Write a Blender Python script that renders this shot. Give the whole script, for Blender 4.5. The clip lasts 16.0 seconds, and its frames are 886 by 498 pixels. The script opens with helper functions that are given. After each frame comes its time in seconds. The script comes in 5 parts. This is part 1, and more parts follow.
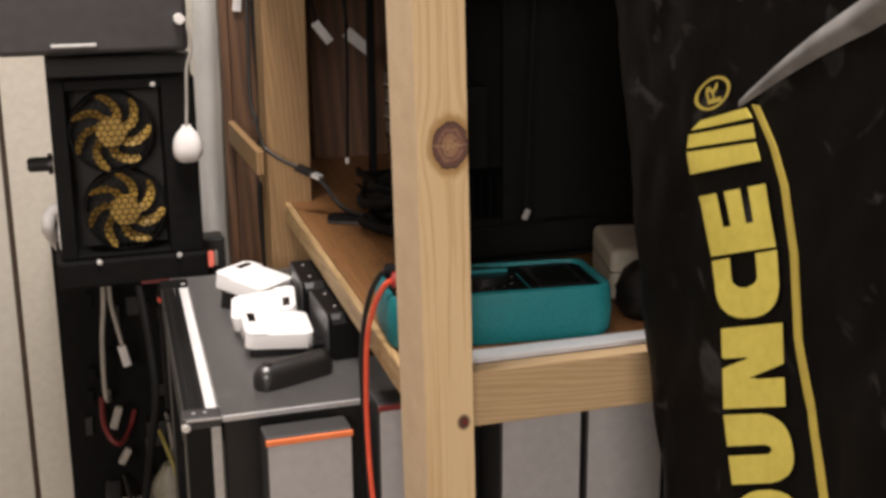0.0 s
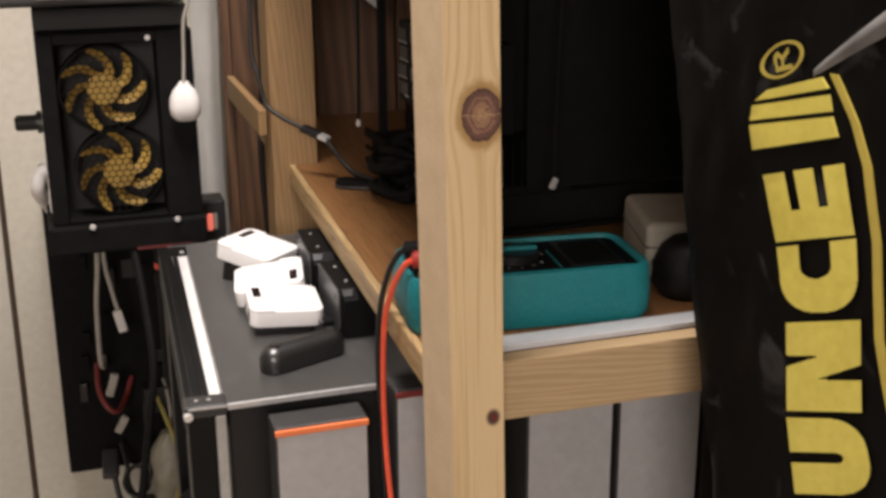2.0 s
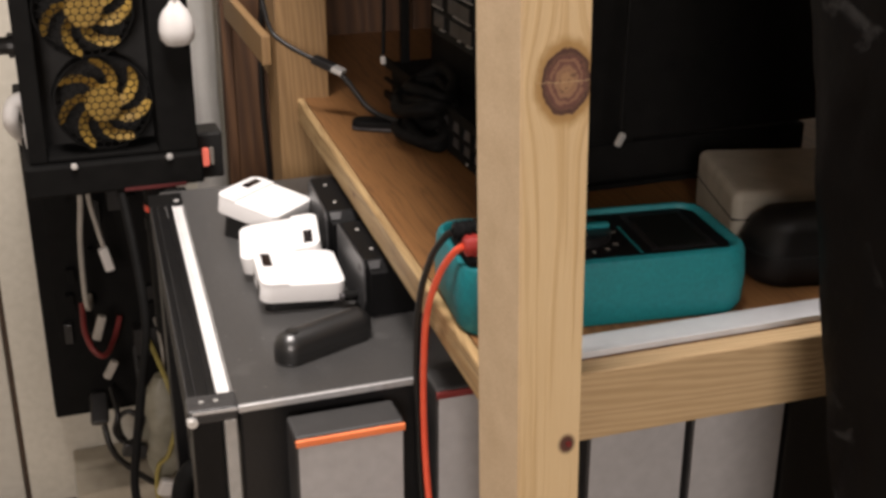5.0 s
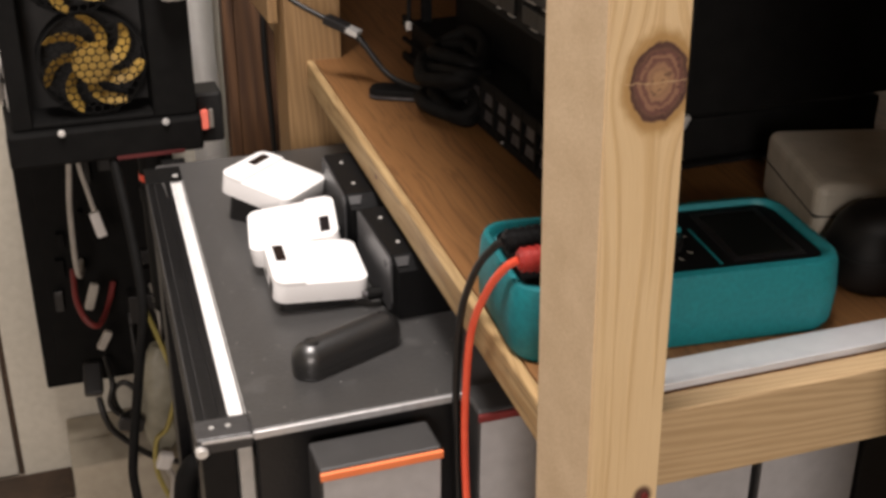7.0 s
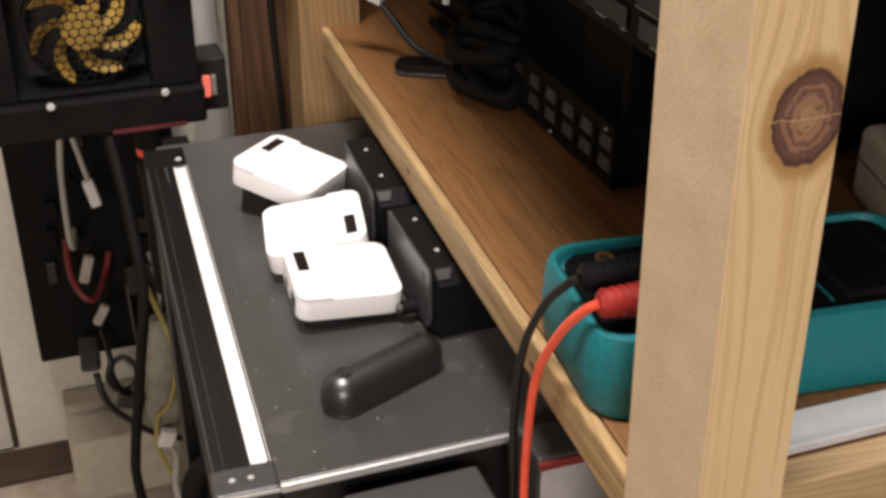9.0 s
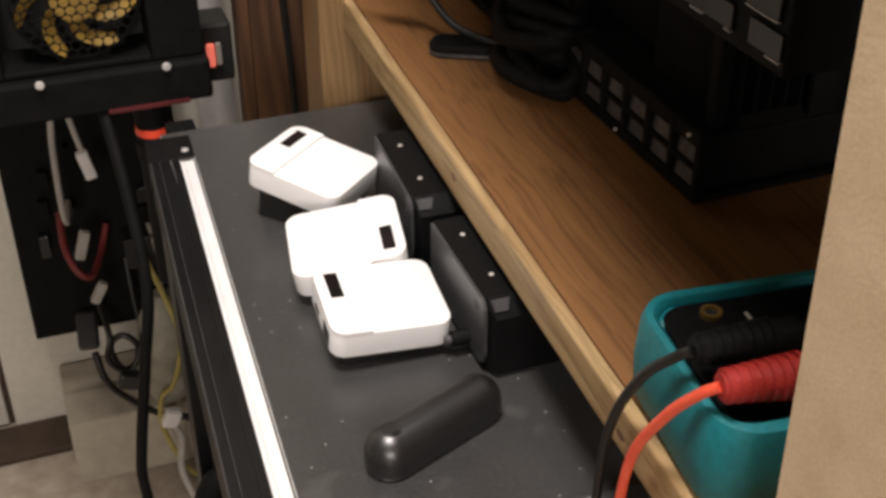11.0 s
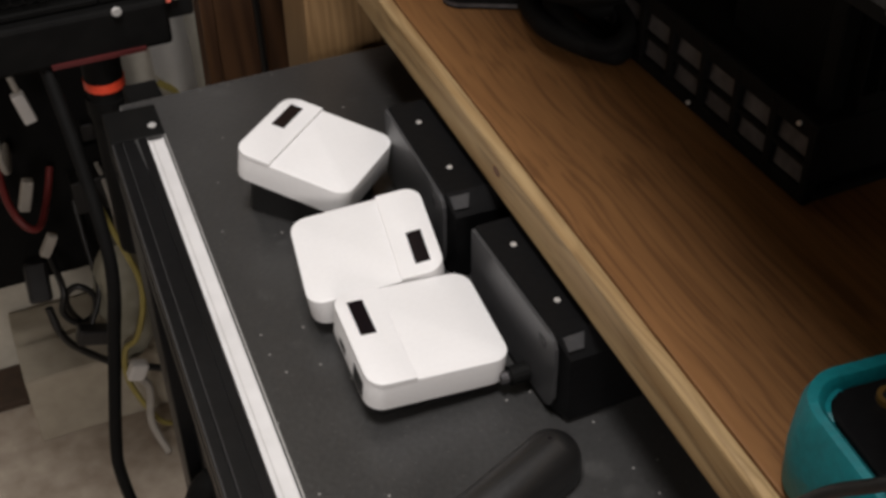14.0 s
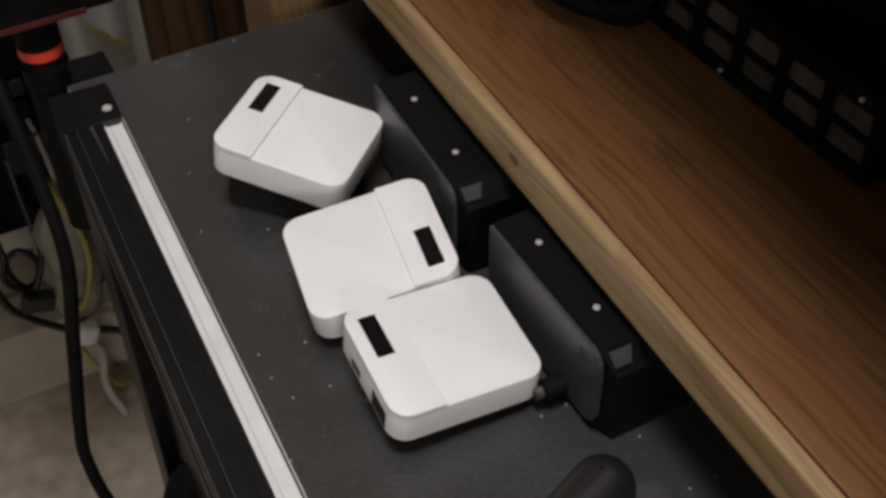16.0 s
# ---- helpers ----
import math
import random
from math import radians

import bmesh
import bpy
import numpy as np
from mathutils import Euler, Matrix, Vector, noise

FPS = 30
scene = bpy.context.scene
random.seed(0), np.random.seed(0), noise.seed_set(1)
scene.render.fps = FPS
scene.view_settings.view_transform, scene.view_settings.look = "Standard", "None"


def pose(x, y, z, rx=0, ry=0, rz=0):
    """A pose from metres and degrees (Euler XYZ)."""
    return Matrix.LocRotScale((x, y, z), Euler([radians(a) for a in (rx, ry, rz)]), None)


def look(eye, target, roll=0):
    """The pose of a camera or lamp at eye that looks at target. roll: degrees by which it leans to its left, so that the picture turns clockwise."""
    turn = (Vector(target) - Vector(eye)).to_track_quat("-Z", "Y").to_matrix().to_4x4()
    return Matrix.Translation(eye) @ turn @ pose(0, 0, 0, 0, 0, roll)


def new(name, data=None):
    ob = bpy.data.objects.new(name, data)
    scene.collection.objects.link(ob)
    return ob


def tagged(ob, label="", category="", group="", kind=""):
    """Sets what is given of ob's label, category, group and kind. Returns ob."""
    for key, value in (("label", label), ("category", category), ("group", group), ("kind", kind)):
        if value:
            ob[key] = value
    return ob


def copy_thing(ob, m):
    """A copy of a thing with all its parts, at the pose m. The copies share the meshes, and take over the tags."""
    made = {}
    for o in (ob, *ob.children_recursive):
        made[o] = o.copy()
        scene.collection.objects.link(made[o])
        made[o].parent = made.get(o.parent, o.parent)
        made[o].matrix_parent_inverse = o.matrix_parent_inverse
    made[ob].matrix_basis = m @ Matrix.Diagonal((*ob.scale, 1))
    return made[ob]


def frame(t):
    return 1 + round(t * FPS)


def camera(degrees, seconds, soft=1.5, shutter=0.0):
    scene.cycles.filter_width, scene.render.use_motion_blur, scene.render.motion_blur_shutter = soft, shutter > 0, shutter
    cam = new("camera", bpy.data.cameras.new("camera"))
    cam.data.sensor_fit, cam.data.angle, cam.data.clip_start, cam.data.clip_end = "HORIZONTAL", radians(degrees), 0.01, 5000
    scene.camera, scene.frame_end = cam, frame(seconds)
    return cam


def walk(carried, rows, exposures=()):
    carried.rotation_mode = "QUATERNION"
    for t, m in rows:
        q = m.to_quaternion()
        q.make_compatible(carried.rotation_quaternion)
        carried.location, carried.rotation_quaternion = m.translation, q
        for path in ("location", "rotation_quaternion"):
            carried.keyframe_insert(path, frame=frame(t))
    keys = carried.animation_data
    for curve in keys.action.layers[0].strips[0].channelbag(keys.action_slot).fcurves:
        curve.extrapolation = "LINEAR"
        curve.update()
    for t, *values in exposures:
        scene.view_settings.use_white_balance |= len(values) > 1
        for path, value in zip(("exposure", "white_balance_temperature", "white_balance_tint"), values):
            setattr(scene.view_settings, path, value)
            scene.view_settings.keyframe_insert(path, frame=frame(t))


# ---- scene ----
cam = camera(39.6, 16.0, soft=3.3)
METRES, EYE, TILT, LEAN, TURN = 0.8, 1.085, -15.16, 0.44, -17.92
ROWS = [
    (0.0, 0.0, 0.0, 0.0, -0.0, 0.0, -0.0),
    (0.5, -0.0058, 0.0216, 0.0045, -0.05, -0.5, -0.04),
    (1.0, -0.0119, 0.0452, 0.0112, -0.09, -1.13, -0.01),
    (1.5, -0.0191, 0.0707, 0.0181, -0.17, -1.8, -0.03),
    (2.0, -0.0264, 0.0986, 0.0265, -0.26, -2.54, -0.04),
    (2.5, -0.0342, 0.1287, 0.0352, -0.35, -3.33, -0.02),
    (3.0, -0.0427, 0.16, 0.0452, -0.46, -4.16, -0.09),
    (3.5, -0.0512, 0.191, 0.0545, -0.6, -4.98, -0.18),
    (4.0, -0.0598, 0.223, 0.0641, -0.72, -5.84, -0.21),
    (6.5, -0.1029, 0.3871, 0.1087, -1.3, -10.07, -0.29),
    (7.0, -0.1112, 0.4192, 0.1166, -1.4, -10.87, -0.24),
    (7.5, -0.1199, 0.4512, 0.1253, -1.51, -11.69, -0.27),
    (8.0, -0.1285, 0.4834, 0.1336, -1.61, -12.51, -0.27),
    (8.5, -0.1371, 0.5163, 0.1417, -1.7, -13.35, -0.17),
    (9.0, -0.1457, 0.5488, 0.1504, -1.81, -14.23, -0.11),
    (9.5, -0.1541, 0.5823, 0.1585, -1.89, -15.09, -0.02),
    (12.0, -0.1968, 0.7398, 0.1922, -2.94, -19.56, 0.54),
    (12.5, -0.2048, 0.7683, 0.1977, -3.49, -20.6, 0.79),
    (13.0, -0.2126, 0.7961, 0.2024, -4.14, -21.69, 1.09),
    (13.5, -0.2208, 0.822, 0.2068, -4.91, -22.77, 1.36),
    (14.0, -0.2285, 0.8471, 0.2117, -5.86, -23.97, 1.73),
    (14.5, -0.2375, 0.8708, 0.2163, -6.99, -25.18, 2.04),
    (15.0, -0.2453, 0.8947, 0.2197, -8.11, -26.37, 2.34),
    (15.5, -0.2535, 0.9164, 0.224, -9.25, -27.53, 2.71),
    (16.0, -0.26, 0.9371, 0.2279, -10.23, -28.68, 3.05),
]
EXPOSURES = [(0.0, 0.5, 6750, 13), (4.0, 0.48, 6750, 13), (9.5, 0.62, 6750, 13), (12.0, 0.07, 6650, 11), (14.0, -0.32, 6400, 10), (16.0, -0.62, 6350, 10)]
walk(cam, [(t, pose(0, 0, EYE, TILT, LEAN, TURN) @ pose(METRES * x, METRES * y, METRES * z, 90 + pitch, roll, yaw)) for t, x, y, z, yaw, pitch, roll in ROWS], EXPOSURES)
LAMP, LAMP_WATTS = (-0.01, 0.82, 2.35), 35.0
SIDE_LAMP, SIDE_WATTS = (-0.72, -1.9, 1.65), 35.5

# ---- light of the room ----
world = bpy.data.worlds.new("room_air")
scene.world = world
world.use_nodes = True
world.node_tree.nodes["Background"].inputs[0].default_value = (1.0, 0.93, 0.82, 1)
world.node_tree.nodes["Background"].inputs[1].default_value = 0.005


def area_lamp(name, eye, target, size, watts, colour):
    data = bpy.data.lights.new(name, "AREA")
    data.shape, data.size, data.energy, data.color = "DISK", size, watts, colour
    ob = new(name, data)
    ob.matrix_world = look(eye, target)
    return ob


area_lamp("ceiling_lamp", LAMP, (0.15, 1.05, 0.7), 0.5, LAMP_WATTS, (1.0, 0.95, 0.92))
# unseen second lamp, added to light the faces turned to the camera
area_lamp("front_fill_lamp", SIDE_LAMP, (0.25, 1.0, 0.8), 0.9, SIDE_WATTS, (1.0, 0.92, 0.87))


# ---- materials ----
def shader(name):
    m = bpy.data.materials.new(name)
    m.use_nodes = True
    return m, m.node_tree.nodes, m.node_tree.links, m.node_tree.nodes["Principled BSDF"]


def surface(name, light, dark, rough=0.5, metal=0.0, grain=60.0, blot=6.0, bump=0.15, rough_var=0.12, spec=0.5):
    """Two scales of noise between two colours, uneven gloss and a fine relief."""
    m, n, l, p = shader(name)
    tc = n.new("ShaderNodeTexCoord")
    fine, wide = n.new("ShaderNodeTexNoise"), n.new("ShaderNodeTexNoise")
    fine.inputs["Scale"].default_value, fine.inputs["Detail"].default_value = grain, 6
    wide.inputs["Scale"].default_value, wide.inputs["Detail"].default_value = blot, 3
    for t in (fine, wide):
        l.new(tc.outputs["Object"], t.inputs["Vector"])
    add = n.new("ShaderNodeMath")
    add.operation = "ADD"
    l.new(fine.outputs["Fac"], add.inputs[0])
    l.new(wide.outputs["Fac"], add.inputs[1])
    rg = n.new("ShaderNodeMapRange")
    rg.inputs["From Min"].default_value, rg.inputs["From Max"].default_value = 0.7, 1.3
    l.new(add.outputs[0], rg.inputs["Value"])
    mix = n.new("ShaderNodeMix")
    mix.data_type = "RGBA"
    mix.inputs["A"].default_value, mix.inputs["B"].default_value = (*dark, 1), (*light, 1)
    l.new(rg.outputs["Result"], mix.inputs["Factor"])
    l.new(mix.outputs["Result"], p.inputs["Base Color"])
    rr = n.new("ShaderNodeMapRange")
    rr.inputs["To Min"].default_value, rr.inputs["To Max"].default_value = max(0.03, rough - rough_var), min(1, rough + rough_var)
    l.new(wide.outputs["Fac"], rr.inputs["Value"])
    l.new(rr.outputs["Result"], p.inputs["Roughness"])
    p.inputs["Metallic"].default_value, p.inputs["Specular IOR Level"].default_value = metal, spec
    b = n.new("ShaderNodeBump")
    b.inputs["Strength"].default_value, b.inputs["Distance"].default_value = bump, 0.002
    l.new(fine.outputs["Fac"], b.inputs["Height"])
    l.new(b.outputs["Normal"], p.inputs["Normal"])
    return m


def timber(name, light, dark, axis="z", rings=90.0, rough=0.55, knots=(), wave=0.45, pores=0.0):
    """Sawn softwood: long streaks along one axis, growth rings and round knots (place, radius)."""
    m, n, l, p = shader(name)
    tc = n.new("ShaderNodeTexCoord")
    mp = n.new("ShaderNodeMapping")
    mp.inputs["Scale"].default_value = {"x": (0.07, 1, 1), "y": (1, 0.07, 1), "z": (1, 1, 0.07)}[axis]
    l.new(tc.outputs["Object"], mp.inputs["Vector"])
    warp = n.new("ShaderNodeTexNoise")
    warp.inputs["Scale"].default_value, warp.inputs["Detail"].default_value = 18, 3
    l.new(mp.outputs["Vector"], warp.inputs["Vector"])
    band = n.new("ShaderNodeTexWave")
    band.wave_type, band.bands_direction = "BANDS", "DIAGONAL"
    band.inputs["Scale"].default_value, band.inputs["Distortion"].default_value = rings, 9
    band.inputs["Detail"].default_value, band.inputs["Detail Scale"].default_value = 3, 0.6
    l.new(mp.outputs["Vector"], band.inputs["Vector"])
    streak = n.new("ShaderNodeTexNoise")
    streak.inputs["Scale"].default_value, streak.inputs["Detail"].default_value = 260, 5
    l.new(mp.outputs["Vector"], streak.inputs["Vector"])
    f1 = n.new("ShaderNodeMath")
    f1.operation = "MULTIPLY_ADD"
    f1.inputs[1].default_value = wave
    l.new(band.outputs["Fac"], f1.inputs[0])
    f0 = n.new("ShaderNodeMath")
    f0.operation = "MULTIPLY"
    f0.inputs[1].default_value = 1.0 - wave
    l.new(streak.outputs["Fac"], f0.inputs[0])
    l.new(f0.outputs[0], f1.inputs[2])
    f2 = n.new("ShaderNodeMath")
    f2.operation = "MULTIPLY_ADD"
    f2.inputs[1].default_value = 0.5
    l.new(warp.outputs["Fac"], f2.inputs[0])
    l.new(f1.outputs[0], f2.inputs[2])
    rg = n.new("ShaderNodeMapRange")
    rg.inputs["From Min"].default_value, rg.inputs["From Max"].default_value = 0.35, 1.15
    l.new(f2.outputs[0], rg.inputs["Value"])
    mix = n.new("ShaderNodeMix")
    mix.data_type = "RGBA"
    mix.inputs["A"].default_value, mix.inputs["B"].default_value = (*light, 1), (*dark, 1)
    l.new(rg.outputs["Result"], mix.inputs["Factor"])
    colour = mix.outputs["Result"]
    if pores:
        pm = n.new("ShaderNodeMapping")
        pm.inputs["Scale"].default_value = {"x": (0.014, 1, 1), "y": (1, 0.014, 1), "z": (1, 1, 0.014)}[axis]
        wob = n.new("ShaderNodeTexNoise")
        wob.inputs["Scale"].default_value = 5
        l.new(tc.outputs["Object"], wob.inputs["Vector"])
        bend = n.new("ShaderNodeVectorMath")
        bend.operation = "MULTIPLY_ADD"
        bend.inputs[1].default_value = (0.030, 0.030, 0.030)
        l.new(wob.outputs["Color"], bend.inputs[0])
        l.new(tc.outputs["Object"], bend.inputs[2])
        l.new(bend.outputs[0], pm.inputs["Vector"])
        pn = n.new("ShaderNodeTexNoise")
        pn.inputs["Scale"].default_value, pn.inputs["Detail"].default_value = 430, 3
        l.new(pm.outputs["Vector"], pn.inputs["Vector"])
        pg = n.new("ShaderNodeMapRange")
        pg.inputs["From Min"].default_value, pg.inputs["From Max"].default_value, pg.inputs["To Max"].default_value = 0.50, 0.64, pores
        l.new(pn.outputs["Fac"], pg.inputs["Value"])
        pmix = n.new("ShaderNodeMix")
        pmix.data_type = "RGBA"
        pmix.inputs["B"].default_value = (dark[0] * 0.4, dark[1] * 0.35, dark[2] * 0.3, 1)
        l.new(pg.outputs["Result"], pmix.inputs["Factor"])
        l.new(colour, pmix.inputs["A"])
        colour = pmix.outputs["Result"]
    for place, radius, shape in knots:
        sub = n.new("ShaderNodeVectorMath")
        sub.operation = "SUBTRACT"
        sub.inputs[1].default_value = place
        l.new(tc.outputs["Object"], sub.inputs[0])
        sc = n.new("ShaderNodeVectorMath")
        sc.operation = "MULTIPLY"
        sc.inputs[1].default_value = shape
        l.new(sub.outputs[0], sc.inputs[0])
        nz = n.new("ShaderNodeTexNoise")
        nz.inputs["Scale"].default_value, nz.inputs["Detail"].default_value = 130, 4
        l.new(tc.outputs["Object"], nz.inputs["Vector"])
        ln = n.new("ShaderNodeVectorMath")
        ln.operation = "LENGTH"
        l.new(sc.outputs[0], ln.inputs[0])
        off = n.new("ShaderNodeMath")
        off.operation = "MULTIPLY_ADD"
        off.inputs[1].default_value = radius * 0.30
        l.new(nz.outputs["Fac"], off.inputs[0])
        l.new(ln.outputs["Value"], off.inputs[2])
        rel = n.new("ShaderNodeMath")
        rel.operation = "DIVIDE"
        rel.inputs[1].default_value = radius * 1.17
        l.new(off.outputs[0], rel.inputs[0])
        ramp = n.new("ShaderNodeValToRGB")
        e = ramp.color_ramp.elements
        e[0].position, e[0].color = 0.0, (0.20, 0.10, 0.045, 1)
        e[1].position, e[1].color = 1.0, (0.36, 0.20, 0.07, 1)
        for pos, col in ((0.22, (0.24, 0.125, 0.06, 1)), (0.40, (0.15, 0.065, 0.04, 1)), (0.60, (0.11, 0.045, 0.032, 1)), (0.72, (0.16, 0.07, 0.04, 1)), (0.86, (0.045, 0.018, 0.015, 1)), (0.94, (0.22, 0.105, 0.045, 1))):
            x = e.new(pos)
            x.color = col
        l.new(rel.outputs[0], ramp.inputs["Fac"])
        gate = n.new("ShaderNodeMapRange")
        gate.inputs["From Min"].default_value, gate.inputs["From Max"].default_value = 0.97, 1.26
        gate.inputs["To Min"].default_value, gate.inputs["To Max"].default_value = 1, 0
        l.new(rel.outputs[0], gate.inputs["Value"])
        mk = n.new("ShaderNodeMix")
        mk.data_type = "RGBA"
        l.new(gate.outputs["Result"], mk.inputs["Factor"])
        l.new(colour, mk.inputs["A"])
        l.new(ramp.outputs["Color"], mk.inputs["B"])
        colour = mk.outputs["Result"]
    l.new(colour, p.inputs["Base Color"])
    p.inputs["Roughness"].default_value = rough
    b = n.new("ShaderNodeBump")
    b.inputs["Strength"].default_value, b.inputs["Distance"].default_value = 0.25, 0.0015
    l.new(f1.outputs[0], b.inputs["Height"])
    l.new(b.outputs["Normal"], p.inputs["Normal"])
    return m


def plain(name, colour, rough=0.5, metal=0.0, glow=0.0):
    m, n, l, p = shader(name)
    p.inputs["Base Color"].default_value = (*colour, 1)
    p.inputs["Roughness"].default_value, p.inputs["Metallic"].default_value = rough, metal
    if glow:
        p.inputs["Emission Color"].default_value, p.inputs["Emission Strength"].default_value = (*colour, 1), glow
    return m


def flowing_pine(name, light, dark, place, radius, shape, small):
    """Planed pine whose grain flows round one large ringed knot; small is a second, plain knot."""
    m, n, l, p = shader(name)

    def mathnode(op, a, b=None, c=None, clamp=False):
        k = n.new("ShaderNodeMath")
        k.operation, k.use_clamp = op, clamp
        for i, v in enumerate((a, b, c)):
            if v is None:
                continue
            if isinstance(v, (int, float)):
                k.inputs[i].default_value = v
            else:
                l.new(v, k.inputs[i])
        return k.outputs[0]

    def rough_noise(vector, scale, detail=3.0):
        k = n.new("ShaderNodeTexNoise")
        k.inputs["Scale"].default_value, k.inputs["Detail"].default_value = scale, detail
        l.new(vector, k.inputs["Vector"])
        return k.outputs["Fac"]

    def between(v, lo, hi, a=0.0, b=1.0):
        k = n.new("ShaderNodeMapRange")
        k.interpolation_type = "SMOOTHSTEP"
        for key, val in (("From Min", lo), ("From Max", hi), ("To Min", a), ("To Max", b)):
            k.inputs[key].default_value = val
        l.new(v, k.inputs["Value"])
        return k.outputs["Result"]

    def blend(f, a, b):
        k = n.new("ShaderNodeMix")
        k.data_type = "RGBA"
        l.new(f, k.inputs["Factor"])
        for key, v in (("A", a), ("B", b)):
            if isinstance(v, tuple):
                k.inputs[key].default_value = (*v, 1)
            else:
                l.new(v, k.inputs[key])
        return k.outputs["Result"]

    def vector(x, y, z):
        k = n.new("ShaderNodeCombineXYZ")
        for i, v in enumerate((x, y, z)):
            l.new(v, k.inputs[i])
        return k.outputs[0]

    at = n.new("ShaderNodeTexCoord").outputs["Object"]
    sep = n.new("ShaderNodeSeparateXYZ")
    l.new(at, sep.inputs[0])
    x, y, z = sep.outputs
    wob = mathnode("MULTIPLY", mathnode("SUBTRACT", rough_noise(vector(x, y, mathnode("MULTIPLY", z, 0.35)), 22, 2), 0.5), 0.009)
    dx = mathnode("MULTIPLY", mathnode("SUBTRACT", x, place[0]), shape[0])
    dz = mathnode("MULTIPLY", mathnode("SUBTRACT", z, place[2]), shape[1])
    r2 = mathnode("ADD", mathnode("MULTIPLY", dx, dx), mathnode("MULTIPLY", dz, dz))
    away = mathnode("SUBTRACT", 1.0, mathnode("DIVIDE", radius * radius, mathnode("ADD", r2, 1e-6)))
    stream = mathnode("ADD", mathnode("MULTIPLY", dx, mathnode("MAXIMUM", away, 0.0)), wob)
    flow = vector(stream, mathnode("MULTIPLY", y, 0.6), mathnode("MULTIPLY", z, 0.012))
    lines = between(rough_noise(flow, 330, 2), 0.50, 0.68)
    fibre = rough_noise(vector(stream, y, mathnode("MULTIPLY", z, 0.04)), 1500, 4)
    tone = rough_noise(vector(x, y, mathnode("MULTIPLY", z, 0.3)), 45, 4)
    f = mathnode("ADD", mathnode("MULTIPLY", lines, 0.48), mathnode("MULTIPLY", fibre, 0.35))
    f = mathnode("ADD", f, mathnode("SUBTRACT", mathnode("MULTIPLY", tone, 0.5), 0.25), None, True)
    colour = blend(f, light, dark)
    # knot: tan halo, dark ragged rim, wavering rings and a drying crack
    ragged = rough_noise(at, 190, 4)
    rel = mathnode("DIVIDE", mathnode("ADD", mathnode("SQRT", r2), mathnode("MULTIPLY", mathnode("SUBTRACT", ragged, 0.5), radius * 0.30)), radius)
    halo = between(rel, 1.12, 1.55, 0.95, 0.0)
    colour = blend(halo, colour, (0.40, 0.235, 0.085))
    rings = mathnode("SINE", mathnode("ADD", mathnode("MULTIPLY", rel, 27.0), mathnode("MULTIPLY", rough_noise(at, 520, 3), 5.0)))
    heart = blend(between(rings, -0.8, 0.9), (0.145, 0.064, 0.050), (0.27, 0.14, 0.088))
    heart = blend(between(rel, 0.15, 0.62, 0.8, 0.0), heart, (0.40, 0.235, 0.12))
    heart = blend(between(rough_noise(at, 520, 2), 0.60, 0.68, 0.0, 0.6), heart, (0.05, 0.022, 0.018))
    rim = mathnode("MULTIPLY", between(rel, 0.76, 0.93), between(rel, 0.98, 1.08, 1.0, 0.0))
    heart = blend(mathnode("MULTIPLY", rim, 0.8), heart, (0.050, 0.020, 0.018))
    colour = blend(between(rel, 0.98, 1.07, 1.0, 0.0), colour, heart)
    crack = mathnode("ABSOLUTE", mathnode("ADD", dz, mathnode("MULTIPLY", mathnode("SUBTRACT", rough_noise(at, 260, 2), 0.5), 0.0035)))
    crack = mathnode("MULTIPLY", between(crack, 0.00012, 0.00034, 0.6, 0.0), between(rel, 1.1, 1.5, 1.0, 0.0))
    colour = blend(crack, colour, (0.55, 0.37, 0.20))
    sx = mathnode("SUBTRACT", x, small[0])
    sz = mathnode("MULTIPLY", mathnode("SUBTRACT", z, small[1]), 0.8)
    sr = mathnode("DIVIDE", mathnode("SQRT", mathnode("ADD", mathnode("MULTIPLY", sx, sx), mathnode("MULTIPLY", sz, sz))), small[2])
    colour = blend(between(sr, 0.7, 1.4, 1.0, 0.0), colour, (0.09, 0.036, 0.026))
    l.new(colour, p.inputs["Base Color"])
    p.inputs["Roughness"].default_value = 0.6
    b = n.new("ShaderNodeBump")
    b.inputs["Strength"].default_value, b.inputs["Distance"].default_value = 0.35, 0.0012
    l.new(mathnode("SUBTRACT", f, mathnode("MULTIPLY", crack, 1.5)), b.inputs["Height"])
    l.new(b.outputs["Normal"], p.inputs["Normal"])
    return m


pine_post = flowing_pine("pine_post", (0.75, 0.56, 0.325), (0.57, 0.38, 0.18), (0.0078, -0.0215, 0.9400), 0.0130, (1.08, 0.84), (0.0125, 0.744, 0.0042))
# greyer, duller pine for the left face of the front post
pine_left_face = surface("pine_left_face", (0.62, 0.475, 0.315), (0.50, 0.37, 0.23), 0.75, grain=700, blot=55, bump=0.10)
# darker copy of the pine, with the shade at the back put into its colour
pine_shaded = timber("pine_shaded", (0.31, 0.19, 0.085), (0.20, 0.115, 0.048), "z", 120)
pine_board = timber("pine_board", (0.27, 0.130, 0.046), (0.165, 0.072, 0.024), "y", 110, rough=0.5, wave=0.12, pores=0.5)
pine_fascia = timber("pine_fascia", (0.56, 0.40, 0.225), (0.42, 0.285, 0.15), "x", 150)
pine_fascia_y = timber("pine_edge", (0.50, 0.355, 0.18), (0.30, 0.175, 0.068), "y", 60, knots=(((-0.006, 0.26, -0.010), 0.0022, (0.4, 0.6, 1)), ((-0.006, 0.05, -0.014), 0.0018, (0.4, 0.5, 1))), wave=0.25, pores=0.45)
brown_wood = timber("brown_wood", (0.125, 0.060, 0.026), (0.045, 0.020, 0.010), "z", 40)
